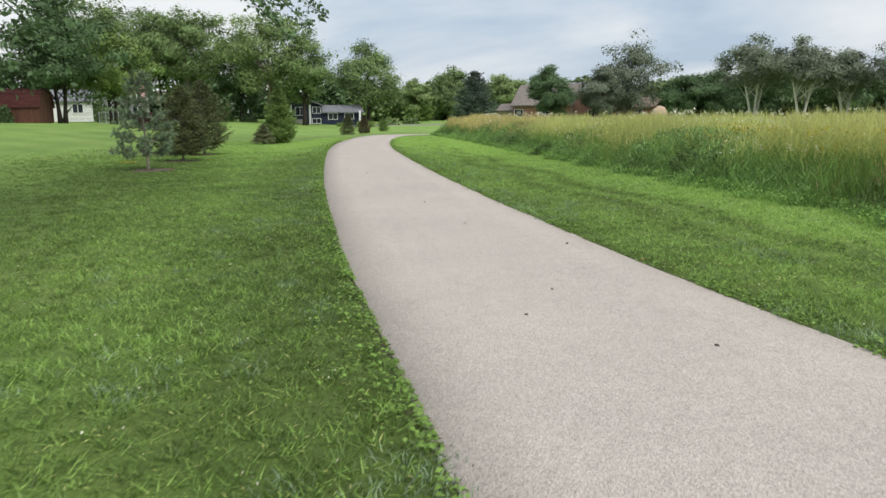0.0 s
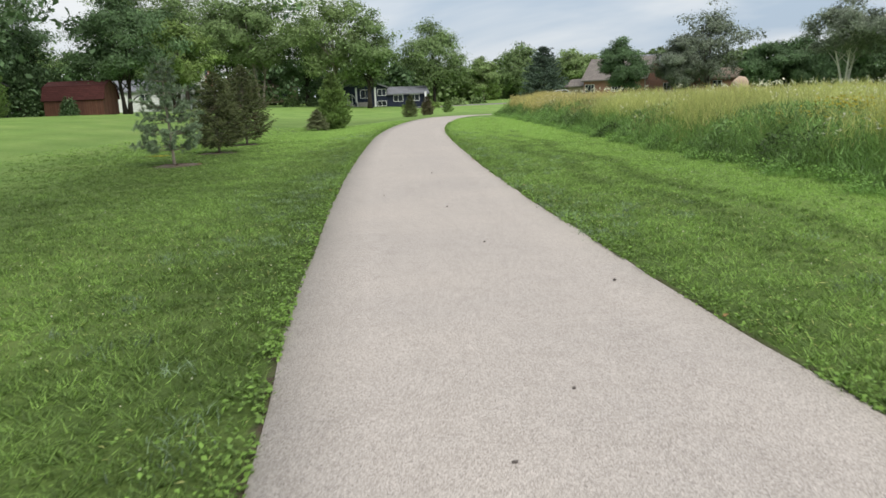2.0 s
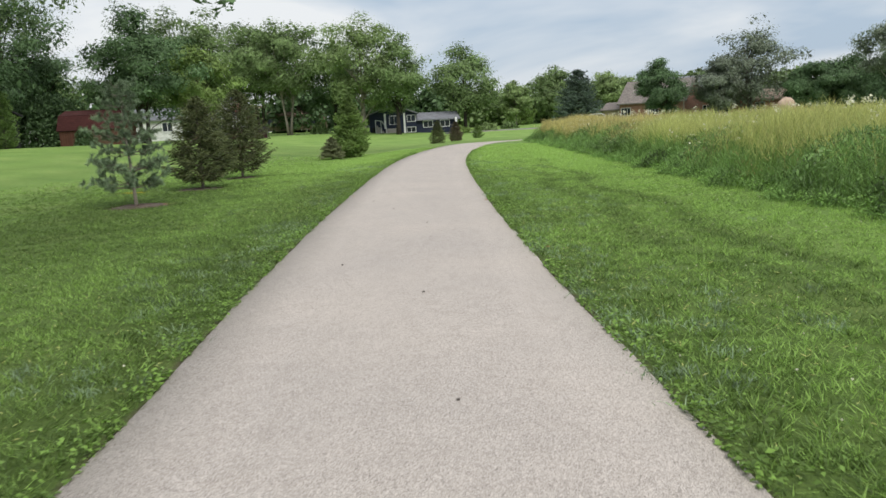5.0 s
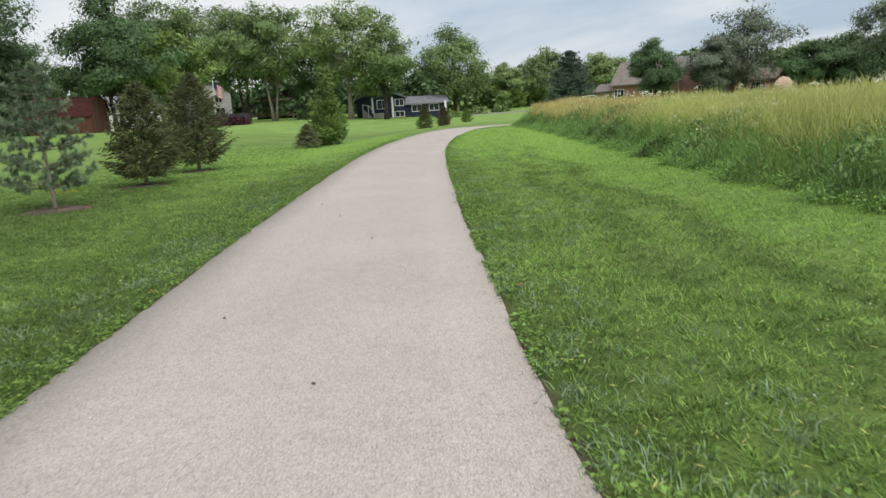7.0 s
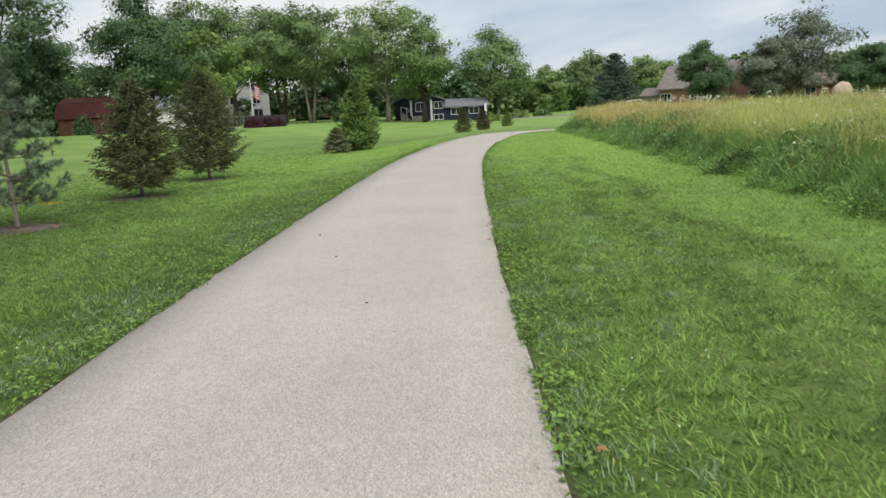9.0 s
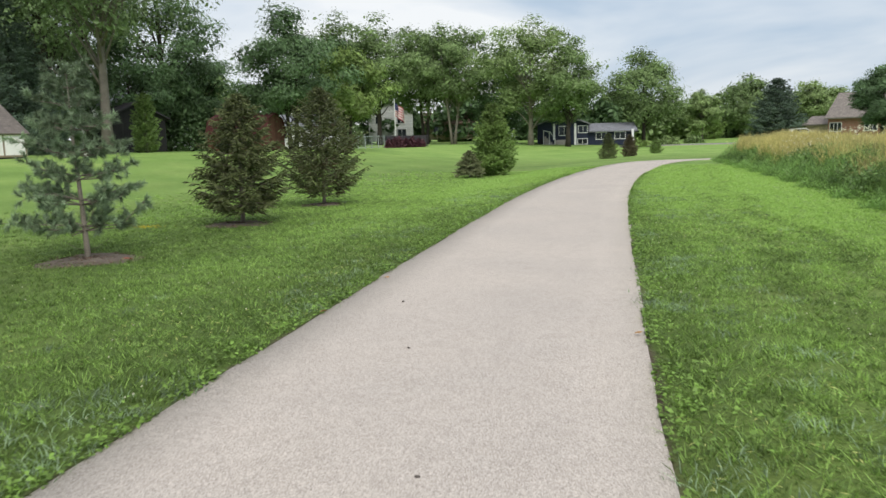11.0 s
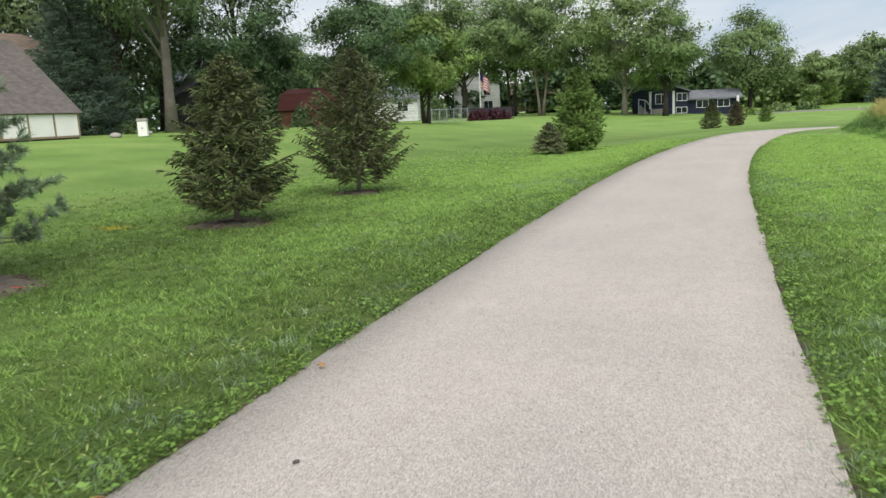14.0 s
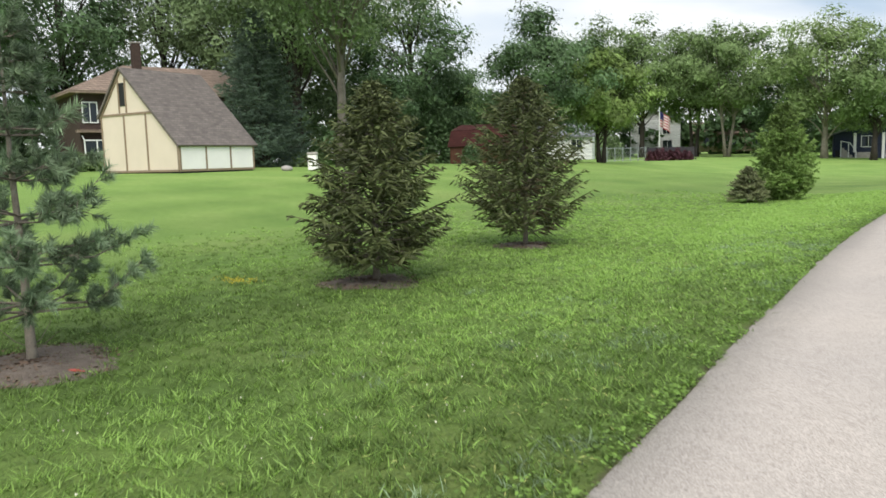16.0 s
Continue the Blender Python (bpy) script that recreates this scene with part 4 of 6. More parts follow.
# far belts of trees that close the view
def tree_belt(name, points, height, mat, seed, label, count=9000, size=0.75):
    rng = np.random.default_rng(seed)
    pts = np.array(points, float)
    seg = rng.uniform(0, len(pts) - 1.001, count // 60)
    i = seg.astype(int)
    base = pts[i] + (pts[i + 1] - pts[i]) * (seg - i)[:, None]
    hmax = height * (0.72 + 0.28 * np.sin(seg * 7.0 + seed) * np.sin(seg * 2.9 + 1))
    z = hmax * rng.uniform(0, 1, len(seg))
    cl = np.stack([base[:, 0] + rng.normal(0, 2.0, len(seg)), base[:, 1] + rng.normal(0, 2.0, len(seg)), z], 1)
    cc = np.repeat(cl, 60, 0)
    cc = cc + unit(rng.normal(size=cc.shape)) * rng.uniform(0.2, 1, (len(cc), 1)) ** 0.5 * np.array([1.9, 1.9, 1.3])
    cc[:, 2] = np.maximum(cc[:, 2], 0.1) + gz(cc[:, 0], cc[:, 1])
    ob = soup(name, cards(cc, size, rng), mat)
    return tagged(ob, label, "trees", kind="stuff")


tree_belt("far_trees_left", [(-75, 30), (-80, 60), (-72, 85), (-68, 110), (-62, 135), (-40, 145), (-20, 150)], 10, "leaf_deep", 51, "dense dark belt of trees behind the gardens", 36000, 0.68)
tree_belt("far_trees_ahead", [(-24, 158), (-5, 172), (15, 178), (30, 172), (45, 160)], 9, "leaf_mid", 52, "row of green trees beyond the street", 36000, 0.8)
tree_belt("far_trees_right", [(40, 150), (58, 136), (75, 125), (92, 105), (105, 70), (108, 30), (100, 0)], 8, "leaf_dark", 53, "dark belt of trees beyond the meadow", 42000, 0.82)


# shrubs
def shrub(x, y, half, height, mat, seed, label, count=900, size=0.12, name="shrub"):
    rng = np.random.default_rng(seed)
    ob = thing(name, x, y, float(gz(x, y)), label, "shrub")
    d = unit(rng.normal(size=(count, 3))) * rng.uniform(0.4, 1, (count, 1)) ** 0.5
    d[:, 2] = np.abs(d[:, 2])
    p = d * np.array([half, half, height]) * (1 + 0.15 * np.sin(d[:, :1] * 9 + seed))
    soup("foliage", cards(p, size, rng), mat, ob)
    stems = Solid()
    for a in np.linspace(0, 5.5, 6):
        stems.tube([(0, 0, -0.03), (0.3 * half * math.cos(a), 0.3 * half * math.sin(a), height * 0.4), (0.6 * half * math.cos(a), 0.6 * half * math.sin(a), height * 0.75)], [0.03, 0.02, 0.006], 4)
    stems.make("stems", "bark_dark", ob)
    return ob


for k, (x, y, hw, h) in enumerate([(-44.9, 71.0, 2.6, 5.2), (-43.2, 73.4, 2.2, 4.2), (-47.8, 67.4, 2.4, 4.6)]):
    shrub(x, y, hw, h, "leaf_deep", 230 + k, "tall dense dark shrub in the shade behind the red shed", 2600, 0.26)
shrub(-36.9, 65.6, 0.85, 1.5, "leaf_deep", 61, "dark rounded shrub against the red shed", 1400)
for k, (x, y, hw, h, mat) in enumerate([(-33.5, 121.0, 1.6, 1.6, "leaf_mid"), (-30.2, 121.5, 1.3, 1.3, "leaf_dark"), (-15.0, 117.0, 0.9, 0.6, "leaf_bright"), (-11.5, 118.5, 1.5, 1.0, "leaf_bright"), (-8.0, 121.0, 1.8, 1.2, "leaf_maple"),
                                        (-5.0, 128.0, 1.4, 1.0, "leaf_mid"), (-42.6, 54.0, 1.3, 0.9, "leaf_dark"), (-39.8, 52.6, 1.2, 0.8, "leaf_mid"), (-45.0, 40.6, 1.2, 0.9, "leaf_mid"), (-47.0, 43.0, 1.3, 1.0, "leaf_dark"),
                                        (-46.8, 106.0, 1.6, 3.2, "leaf_dark"), (-50.0, 108.0, 2.0, 3.4, "leaf_mid")]):
    shrub(x, y, hw, h, mat, 200 + k, "rounded garden shrub near the houses", 900, 0.22)


# ---- mulch rings under the young trees ----
def mulch_ring(x, y, r, seed, label):
    rng = np.random.default_rng(seed)
    ring = thing("mulch_bed", x, y, float(gz(x, y)), label, "mulch")
    n = 26
    v, f = [(0, 0, 0.045)], []
    for q, z in ((0.55, 0.04), (1.0, -0.01)):
        for k in range(n):
            a = 2 * math.pi * k / n
            rr = r * q * (1 + 0.12 * math.sin(3 * a + seed) + rng.normal(0, 0.03))
            v.append((rr * math.cos(a), rr * math.sin(a), z + rng.normal(0, 0.006)))
    f += [(0, 1 + k, 1 + (k + 1) % n) for k in range(n)] + [(1 + k, 1 + n + k, 1 + n + (k + 1) % n, 1 + (k + 1) % n) for k in range(n)]
    Solid().add(v, f).make("soil", "mulch", ring)
    p = rng.normal(0, r * 0.42, (700, 2))
    p = p[np.linalg.norm(p, axis=1) < r]
    soup("bark_litter", cards(np.column_stack([p, np.full(len(p), 0.045) - 0.03 * np.linalg.norm(p, axis=1) / r]), 0.035, rng, 1.5), "chip", ring)["kind"] = "stuff"
    return ring


mulch_ring(-8.8, 23.35, 0.82, 1, "ring of dark bark mulch round the young pine")
mulch_ring(-9.48, 28.08, 0.78, 2, "ring of brown bark mulch round the young spruce")
mulch_ring(-10.06, 32.72, 0.62, 3, "small ring of dry mulch round the brownish spruce")


# ---- grass ----
def blades(p, height, width, rng, lean=0.5, two=True):
    """One slim bent blade at each foot."""
    n = len(p)
    a = rng.uniform(0, 2 * math.pi, n)
    w = np.stack([np.cos(a), np.sin(a), np.zeros(n)], 1) * (width / 2)[:, None]
    t = rng.normal(0, lean, (n, 2)) * height[:, None]
    mid = p + np.column_stack([t * 0.35, height * 0.6])
    tip = p + np.column_stack([t, height * 0.95])
    if not two:
        return np.stack([p - w, p + w, tip], 1)
    return np.concatenate([np.stack([p - w, p + w, mid + w * 0.75], 1), np.stack([p - w, mid + w * 0.75, mid - w * 0.75], 1), np.stack([mid - w * 0.75, mid + w * 0.75, tip], 1)])


def scatter(n, x0, x1, y0, y1, rng, keep):
    q = np.column_stack([rng.uniform(x0, x1, n), rng.uniform(y0, y1, n)])
    return q[keep(q)]


MEADOW = [(7.2, -6.0), (6.7, 4.0), (6.05, 10.0), (5.35, 15.0), (4.85, 18.5), (4.2, 22.5), (3.2, 31.0), (2.35, 38.0), (0.9, 49.0), (0.05, 55.0), (-0.2, 59.0), (1.4, 61.8), (7.0, 64.0), (14.0, 65.5), (40.0, 66.5)]
MEDGE = curve_through(MEADOW, 0.06)


def meadow_depth(q):
    """Distance inside the meadow's edge, negative outside."""
    coarse = MEDGE[::8]
    t = unit(np.gradient(coarse, axis=0))
    s = np.stack([t[:, 1], -t[:, 0]], 1)
    out = np.empty(len(q))
    for a in range(0, len(q), 20000):
        d = q[a:a + 20000, None] - coarse[None]
        i = (d ** 2).sum(2).argmin(1)
        out[a:a + 20000] = (d[np.arange(len(i)), i] * s[i]).sum(1)
    return out


grng = np.random.default_rng(31)
feet = []
for y0, y1 in ((0.5, 5), (5, 12), (12, 20), (20, 27), (27, 36), (36, 53)):
    near = CENTRE[:, 0][(CENTRE[:, 1] > y0) & (CENTRE[:, 1] < y1)]
    x0, x1 = near.min() - 13, near.max() + 8
    q = np.column_stack([grng.uniform(x0, x1, int((x1 - x0) * (y1 - y0) * 250)), grng.uniform(y0, y1, int((x1 - x0) * (y1 - y0) * 250))])
    d = across(q[:, 0], q[:, 1])
    keep = (np.abs(d) > HALF + 0.04 + grng.exponential(0.045, len(q))) & (grng.uniform(size=len(q)) < turf_cover(q[:, 1], d) * turf_density(q[:, 1]) / 250)
    feet.append(q[keep])
tufts = np.vstack(feet)
tufts = tufts[meadow_depth(tufts) < 0.1]
many = grng.integers(7, 13, len(tufts))
patch = np.sin(tufts[:, 0] * 1.9 + np.sin(tufts[:, 1] * 1.3)) * np.sin(tufts[:, 1] * 1.6 + 1.3 * np.sin(tufts[:, 0] * 1.1))
t_h = grng.uniform(0.030, 0.062, len(tufts)) * (1 + 0.15 * patch)
t_a = across(tufts[:, 0], tufts[:, 1])
lane = 0.95 * (np.interp(t_a + 0.25 * np.sin(tufts[:, 1] * 0.9), *np.array(LANE_SHADE).T) - 1.07)
# last term paints in grazing sheen: tufts turn lighter further along the path
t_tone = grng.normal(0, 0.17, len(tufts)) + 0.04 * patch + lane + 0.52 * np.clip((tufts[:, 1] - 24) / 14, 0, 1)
own = np.repeat(np.arange(len(tufts)), many)
away = grng.normal(0, 0.026, (len(own), 2))
foot3 = np.column_stack([tufts[own] + away, gz(tufts[own, 0], tufts[own, 1]) - 0.004])
hgt = t_h[own] * grng.uniform(0.6, 1.2, len(own))
ang = grng.uniform(0, 2 * math.pi, len(own))
wv = np.stack([np.cos(ang), np.sin(ang), np.zeros(len(own))], 1) * (grng.uniform(0.0036, 0.0068, len(own)) * (1 + np.clip((foot3[:, 1] - 22) / 14, 0, 1.2)))[:, None]
tip3 = foot3 + np.column_stack([away * 1.1 + grng.normal(0, 0.036, (len(own), 2)), hgt])
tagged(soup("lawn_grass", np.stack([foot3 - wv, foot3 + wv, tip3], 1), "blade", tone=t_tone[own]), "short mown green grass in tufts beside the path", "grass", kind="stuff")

# broad weeds and clover along the edges of the path
i = grng.integers(0, len(fine_c), 90000)
i = i[(fine_c[i, 1] > -1) & (fine_c[i, 1] < 45)]
sg = np.where(grng.uniform(size=len(i)) < 0.55, -1, 1)
off = HALF - 0.018 + grng.exponential(0.12, len(i)) * (1 + 0.5 * np.sin(fine_c[i, 1] * 1.7 + sg))
wp = fine_c[i] + fine_s[i] * (sg * off)[:, None] \
    + fine_t[i] * grng.uniform(-0.09, 0.09, len(i))[:, None]
clumpy = np.sin(wp[:, 1] * 5.3 + sg) * np.sin(wp[:, 1] * 1.9 + 2 * sg) + 0.5 * np.sin(wp[:, 1] * 8.7 + 1.3 * sg) + 0.5 * np.sin(wp[:, 1] * 3.37) + grng.normal(0, 0.35, len(wp)) > -0.35
wp = wp[clumpy]
tagged(soup("edge_weeds", cards(np.column_stack([wp, 0.012 + grng.uniform(0.0, 0.085, len(wp)) * np.clip((np.abs(across(wp[:, 0], wp[:, 1])) - HALF) * 12 + 0.25, 0.2, 1)]), 0.027, grng, 1.1, 1.35), "clover", tone=grng.normal(0.0, 0.18, len(wp))), "low clover and broad weeds along the path edge", "weeds", kind="stuff")
# uncut pale clumps and dry clippings on the verges
q = CENTRE[grng.integers(8, 100, 5200)] + grng.normal(0, 2.0, (5200, 2))
d = np.abs(across(q[:, 0], q[:, 1])) - HALF
q = q[(d > 0.06) & (grng.uniform(size=len(q)) < np.exp(-d / 1.1)) & (np.sin(q[:, 0] * 1.7 + 1.5 * np.sin(q[:, 1] * 0.9)) > -0.35)]
own = np.repeat(np.arange(len(q)), 34)
away = grng.normal(0, 0.075, (len(own), 2))
p = np.column_stack([q[own] + away, gz(q[own, 0], q[own, 1]) - 0.004])
tagged(soup("pale_clumps", blades(p, grng.uniform(0.03, 0.070, len(own)), grng.uniform(0.005, 0.010, len(own)), grng, 0.9), "blue_grass", tone=np.tile(np.repeat(grng.normal(0, 0.16, len(q)), 34), 3)), "pale bluish grass clumps beside the path", "grass", kind="stuff")
q = CENTRE[grng.integers(8, 110, 26000)] + grng.normal(0, 3.0, (26000, 2))
d = np.abs(across(q[:, 0], q[:, 1])) - HALF
q = q[(d > 0.05) & (np.sin(q[:, 0] * 0.9 + 2 * np.sin(q[:, 1] * 0.5)) + grng.normal(0, 0.5, len(q)) > 0.1)]
tagged(soup("dry_clippings", cards(np.column_stack([q, gz(q[:, 0], q[:, 1]) + grng.uniform(0.015, 0.05, len(q))]), 0.010, grng, 1.0, 4.5), "stem_straw"), "dry straw-coloured clippings scattered in the lawn", "clippings", kind="stuff")
# clover leaves in the turf and white clover heads
q = np.vstack([CENTRE[grng.integers(20, 90, 30000)] + grng.normal(0, 3.2, (30000, 2))])
d = across(q[:, 0], q[:, 1])
q = q[(np.abs(d) > HALF + 0.1) & (np.sin(q[:, 0] * 1.1 + 2 * np.sin(q[:, 1] * 0.7)) * np.sin(q[:, 1] * 0.9) > 0.0)]
tagged(soup("clover_patches", cards(np.column_stack([q, gz(q[:, 0], q[:, 1]) + grng.uniform(0.015, 0.045, len(q))]), 0.020, grng, 1.0, 1.1), "clover", tone=grng.normal(0, 0.2, len(q))), "small clover leaves in patches in the lawn", "clover", kind="stuff")
q = CENTRE[grng.integers(10, 110, 2600)] + grng.normal(0, 4.2, (2600, 2))
d = across(q[:, 0], q[:, 1])
q = q[(np.abs(d) > HALF + 0.15) & (meadow_depth(q) < -0.4) & (np.sin(q[:, 0] * 0.8 + 1) * np.sin(q[:, 1] * 0.6) > -0.3)]
heads = np.column_stack([q, gz(q[:, 0], q[:, 1]) + grng.uniform(0.03, 0.06, len(q))])
tagged(soup("clover_flowers", np.concatenate([cards(heads, 0.014, grng, 0.0, 1.0) for _ in range(3)]), "petal_white"), "tiny white clover flowers in the lawn", "flowers", kind="stuff")

# ---- meadow of tall grasses and weeds ----
mrng = np.random.default_rng(32)


MT = unit(np.gradient(MEDGE, axis=0))
MS = np.stack([MT[:, 1], -MT[:, 0]], 1)


def meadow_feet(n, lo, hi, y0, y1):
    """n feet between lo and hi metres inside the meadow's edge, beside the stretch y0 to y1."""
    run = np.flatnonzero((MEDGE[:, 1] > y0) & (MEDGE[:, 1] < y1))
    i = run[mrng.integers(0, len(run), n)]
    d = mrng.uniform(lo, hi, n)
    jut = (0.22 * np.sin(MEDGE[i, 1] * 2.1) + 0.15 * np.sin(MEDGE[i, 1] * 5.3 + 1)) * np.exp(-np.maximum(d, 0))
    q = MEDGE[i] + MS[i] * (d - jut)[:, None] + mrng.normal(0, 0.05, (n, 2)) * (1 + np.maximum(d, 0))[:, None]
    keep = (q[:, 1] < 66 - 0.03 * q[:, 0]) | (d < 6)
    return q[keep], d[keep]


def tall(q, d, h0, h1, w0, w1, lean):
    n = len(q)
    ramp_up = np.clip(0.45 + d / 1.5, 0.4, 1)
    patch = 1 + 0.17 * np.sin(q[:, 0] * 0.9 + 2) * np.sin(q[:, 1] * 0.6) + 0.08 * np.sin(q[:, 1] * 2.3 + q[:, 0])
    h = mrng.uniform(h0, h1, n) * ramp_up * patch
    p = np.column_stack([q, gz(q[:, 0], q[:, 1]) - 0.01])
    return p, h, blades(p, h, mrng.uniform(w0, w1, n), mrng, lean, d.min() < 2)


def plumes(p, h, length, width, mrng):
    """Feathery seed heads: a few slim triangles near each tip."""
    n = len(p)
    top = p + np.column_stack([mrng.normal(0, 0.10, (n, 2)), h])
    out = []
    for _ in range(4):
        d = unit(mrng.normal(0, 0.45, (n, 3)) + np.array([0, 0, 1.0]))
        w = unit(np.cross(d, mrng.normal(size=(n, 3)))) * width / 2
        s = top - np.array([0, 0, 1.0]) * mrng.uniform(0, length, (n, 1))
        out.append(np.stack([s - w, s + w, s + d * length * mrng.uniform(0.5, 1.1, (n, 1))], 1))
    return np.concatenate(out)


def weedy(q):
    """Stretches of the meadow's front where leafy weeds crowd out the grass."""
    return np.sin(q[:, 1] * 0.75 + 0.5) + np.sin(q[:, 1] * 0.31 + 2.0) + 0.5 * np.sin(q[:, 0] * 1.7 + q[:, 1])


greens, straws, tans = [], [], []
for (ng, ns, lo, hi, y0, y1, wf) in ((24000, 15000, 0.3, 2.6, 2, 34, 1.0), (18000, 24000, 2.6, 11, -2, 45, 1.6), (8000, 20000, 0.3, 4.0, 34, 63, 1.8), (6000, 13000, 11.0, 48, -4, 58, 3.4)):
    q, d = meadow_feet(ng, lo, hi, y0, y1)
    greens.append(tall(q, d, 0.70, 1.14, 0.006 * wf, 0.013 * wf, 0.30)[2])
    q, d = meadow_feet(ns, lo + 0.25, hi, y0, y1)
    keep = (weedy(q) < 0.1) | (d > 2.2 + 0.5 * np.sin(q[:, 1] * 1.9)) | (mrng.uniform(size=len(q)) < 0.12)
    q, d = q[keep], d[keep]
    mood = np.sin(q[:, 1] * 0.33 + 0.8) + 0.5 * np.sin(q[:, 0] * 0.7 + q[:, 1] * 0.21)
    far = mood + (q[:, 1] - 30) / 8 > 0.85
    for sel, store in ((~far, straws), (far, tans)):
        if sel.any():
            p, h, b = tall(q[sel], d[sel], 0.82, 1.20, 0.004 * wf, 0.007 * wf, 0.13)
            greens.append(b)
            store.append(plumes(p, h * 0.99, 0.34, 0.010 * wf, mrng))
tagged(soup("tall_grass", np.concatenate(greens), "stem_green"), "tall green meadow grass about chest high", "tall grass", kind="stuff")
tagged(soup("straw_seed_heads", np.concatenate(straws), "stem_straw"), "feathery yellowish seed heads of the tall meadow grass", "tall grass", kind="stuff")
tagged(soup("tan_seed_heads", np.concatenate(tans), "stem_tan"), "feathery tan seed heads of the tall meadow grass", "tall grass", kind="stuff")
# broad weeds in front, low at the edge
q, d = meadow_feet(210000, -0.25, 2.4, 1, 62)
patchy = weedy(q) + mrng.normal(0, 0.4, len(q)) > 0.1
q, d = q[patchy | (d < 0.45)], d[patchy | (d < 0.45)]
z = mrng.uniform(0.02, 1, len(q)) * np.clip(0.14 + 0.95 * (d + 0.2), 0.1, 1.0 + 0.15 * np.sin(q[:, 1] * 1.1))
rust = (np.sin(q[:, 1] * 0.52 + 2.2) + 0.5 * np.sin(q[:, 1] * 1.3) + mrng.normal(0, 0.3, len(q)) > 1.0) & (d > 0.3)


def leafy_stems(q, z, tone):
    """Narrow leaves that stand up round the stems of the weeds, as single slim faces."""
    p = np.column_stack([q, np.maximum(z - 0.08, 0.0)])
    return blades(p, mrng.uniform(0.07, 0.17, len(p)), mrng.uniform(0.011, 0.024, len(p)), mrng, 0.7, False), tone


clump = 0.16 * np.sin(q[:, 1] * 3.1 + 2 * np.sin(q[:, 0] * 2.3)) + 0.12 * np.sin(q[:, 0] * 5.1 + q[:, 1]) + mrng.normal(0, 0.10, len(q))
for name, mat, sel, label in (("brown_weeds", "weed_brown", rust, "rusty brown seeding weeds along the meadow edge"), ("meadow_weeds", "weed_leaf", ~rust, "leafy dark green weeds along the meadow edge")):
    tris, tone = leafy_stems(q[sel], z[sel], clump[sel])
    tagged(soup(name, tris, mat, tone=tone), label, "weeds", kind="stuff")
q, d = meadow_feet(26000, -0.45, 0.35, 1, 62)
tagged(soup("low_weeds", cards(np.column_stack([q, mrng.uniform(0.02, 0.20, len(q))]), 0.036, mrng, 0.9, 1.4), "weed_low"), "low bright green weeds at the meadow edge", "weeds", kind="stuff")
# rounded mounds of leafy weeds, some dark, some yellowish
q, d = meadow_feet(420, 0.25, 3.0, 3, 58)
q, d = q[weedy(q) > -0.2], d[weedy(q) > -0.2]
mound, shade = [], []
for (mx, my), dd in zip(q, d):
    wide, high, hue = mrng.uniform(0.25, 0.55), mrng.uniform(0.65, 1.12) * min(1, 0.45 + dd / 2), mrng.normal(0.0, 0.2)
    k = int(560 * wide)
    u = unit(mrng.normal(size=(k, 3))) * mrng.uniform(0.5, 1.0, (k, 1)) ** 0.5
    u[:, 2] = np.abs(u[:, 2])
    mound.append(np.array([mx, my, 0.05]) + u * (wide, wide, high)); shade.append(np.full(k, hue) + mrng.normal(0, 0.08, k))
tagged(soup("weed_mounds", cards(np.concatenate(mound), 0.050, mrng, 0.1, 2.1), "weed_mound", tone=np.concatenate(shade)), "rounded leafy weed mounds in the front of the meadow", "weeds", kind="stuff")
# white flower heads and yellow goldenrod
q, d = meadow_feet(9000, 0.4, 10, 3, 50)
clus = np.sin(q[:, 1] * 0.5 + 1.2) * np.sin(q[:, 0] * 0.8 + q[:, 1] * 0.2) > 0.1
q, d = q[clus][:2200], d[clus][:2200]
fl = np.column_stack([q, mrng.uniform(0.70, 1.3, len(q)) * np.clip(0.5 + d / 2, 0.5, 1)])
soup_parts = [cards(fl + mrng.normal(0, 0.018, fl.shape), 0.042, mrng, 1.2, 1.1) for _ in range(4)]
tagged(soup("white_flowers", np.concatenate(soup_parts), "petal_white"), "small white flower heads among the tall grass", "flowers", kind="stuff")
stalk = fl.copy(); stalk[:, 2] = 0
tagged(soup("flower_stalks", blades(stalk, fl[:, 2], np.full(len(fl), 0.008), mrng, 0.02), "stem_green"), "slim green stalks of the white meadow flowers", "flowers", kind="stuff")
q, d = meadow_feet(30000, 0.7, 9, 4, 24)
sel = np.exp(-((q[:, 0] - 9.2) ** 2 + (q[:, 1] - 14.0) ** 2) / 9) > mrng.uniform(0, 1, len(q))
q, d = q[sel][:2600], d[sel][:2600]
gp = np.column_stack([q, mrng.uniform(0.7, 1.18, len(q))])
tagged(soup("goldenrod", np.concatenate([cards(gp + mrng.normal(0, 0.04, gp.shape), 0.035, mrng, 0.3, 1.6) for _ in range(6)]), "goldenrod"), "patch of yellow flowering weeds in the meadow", "flowers", kind="stuff")
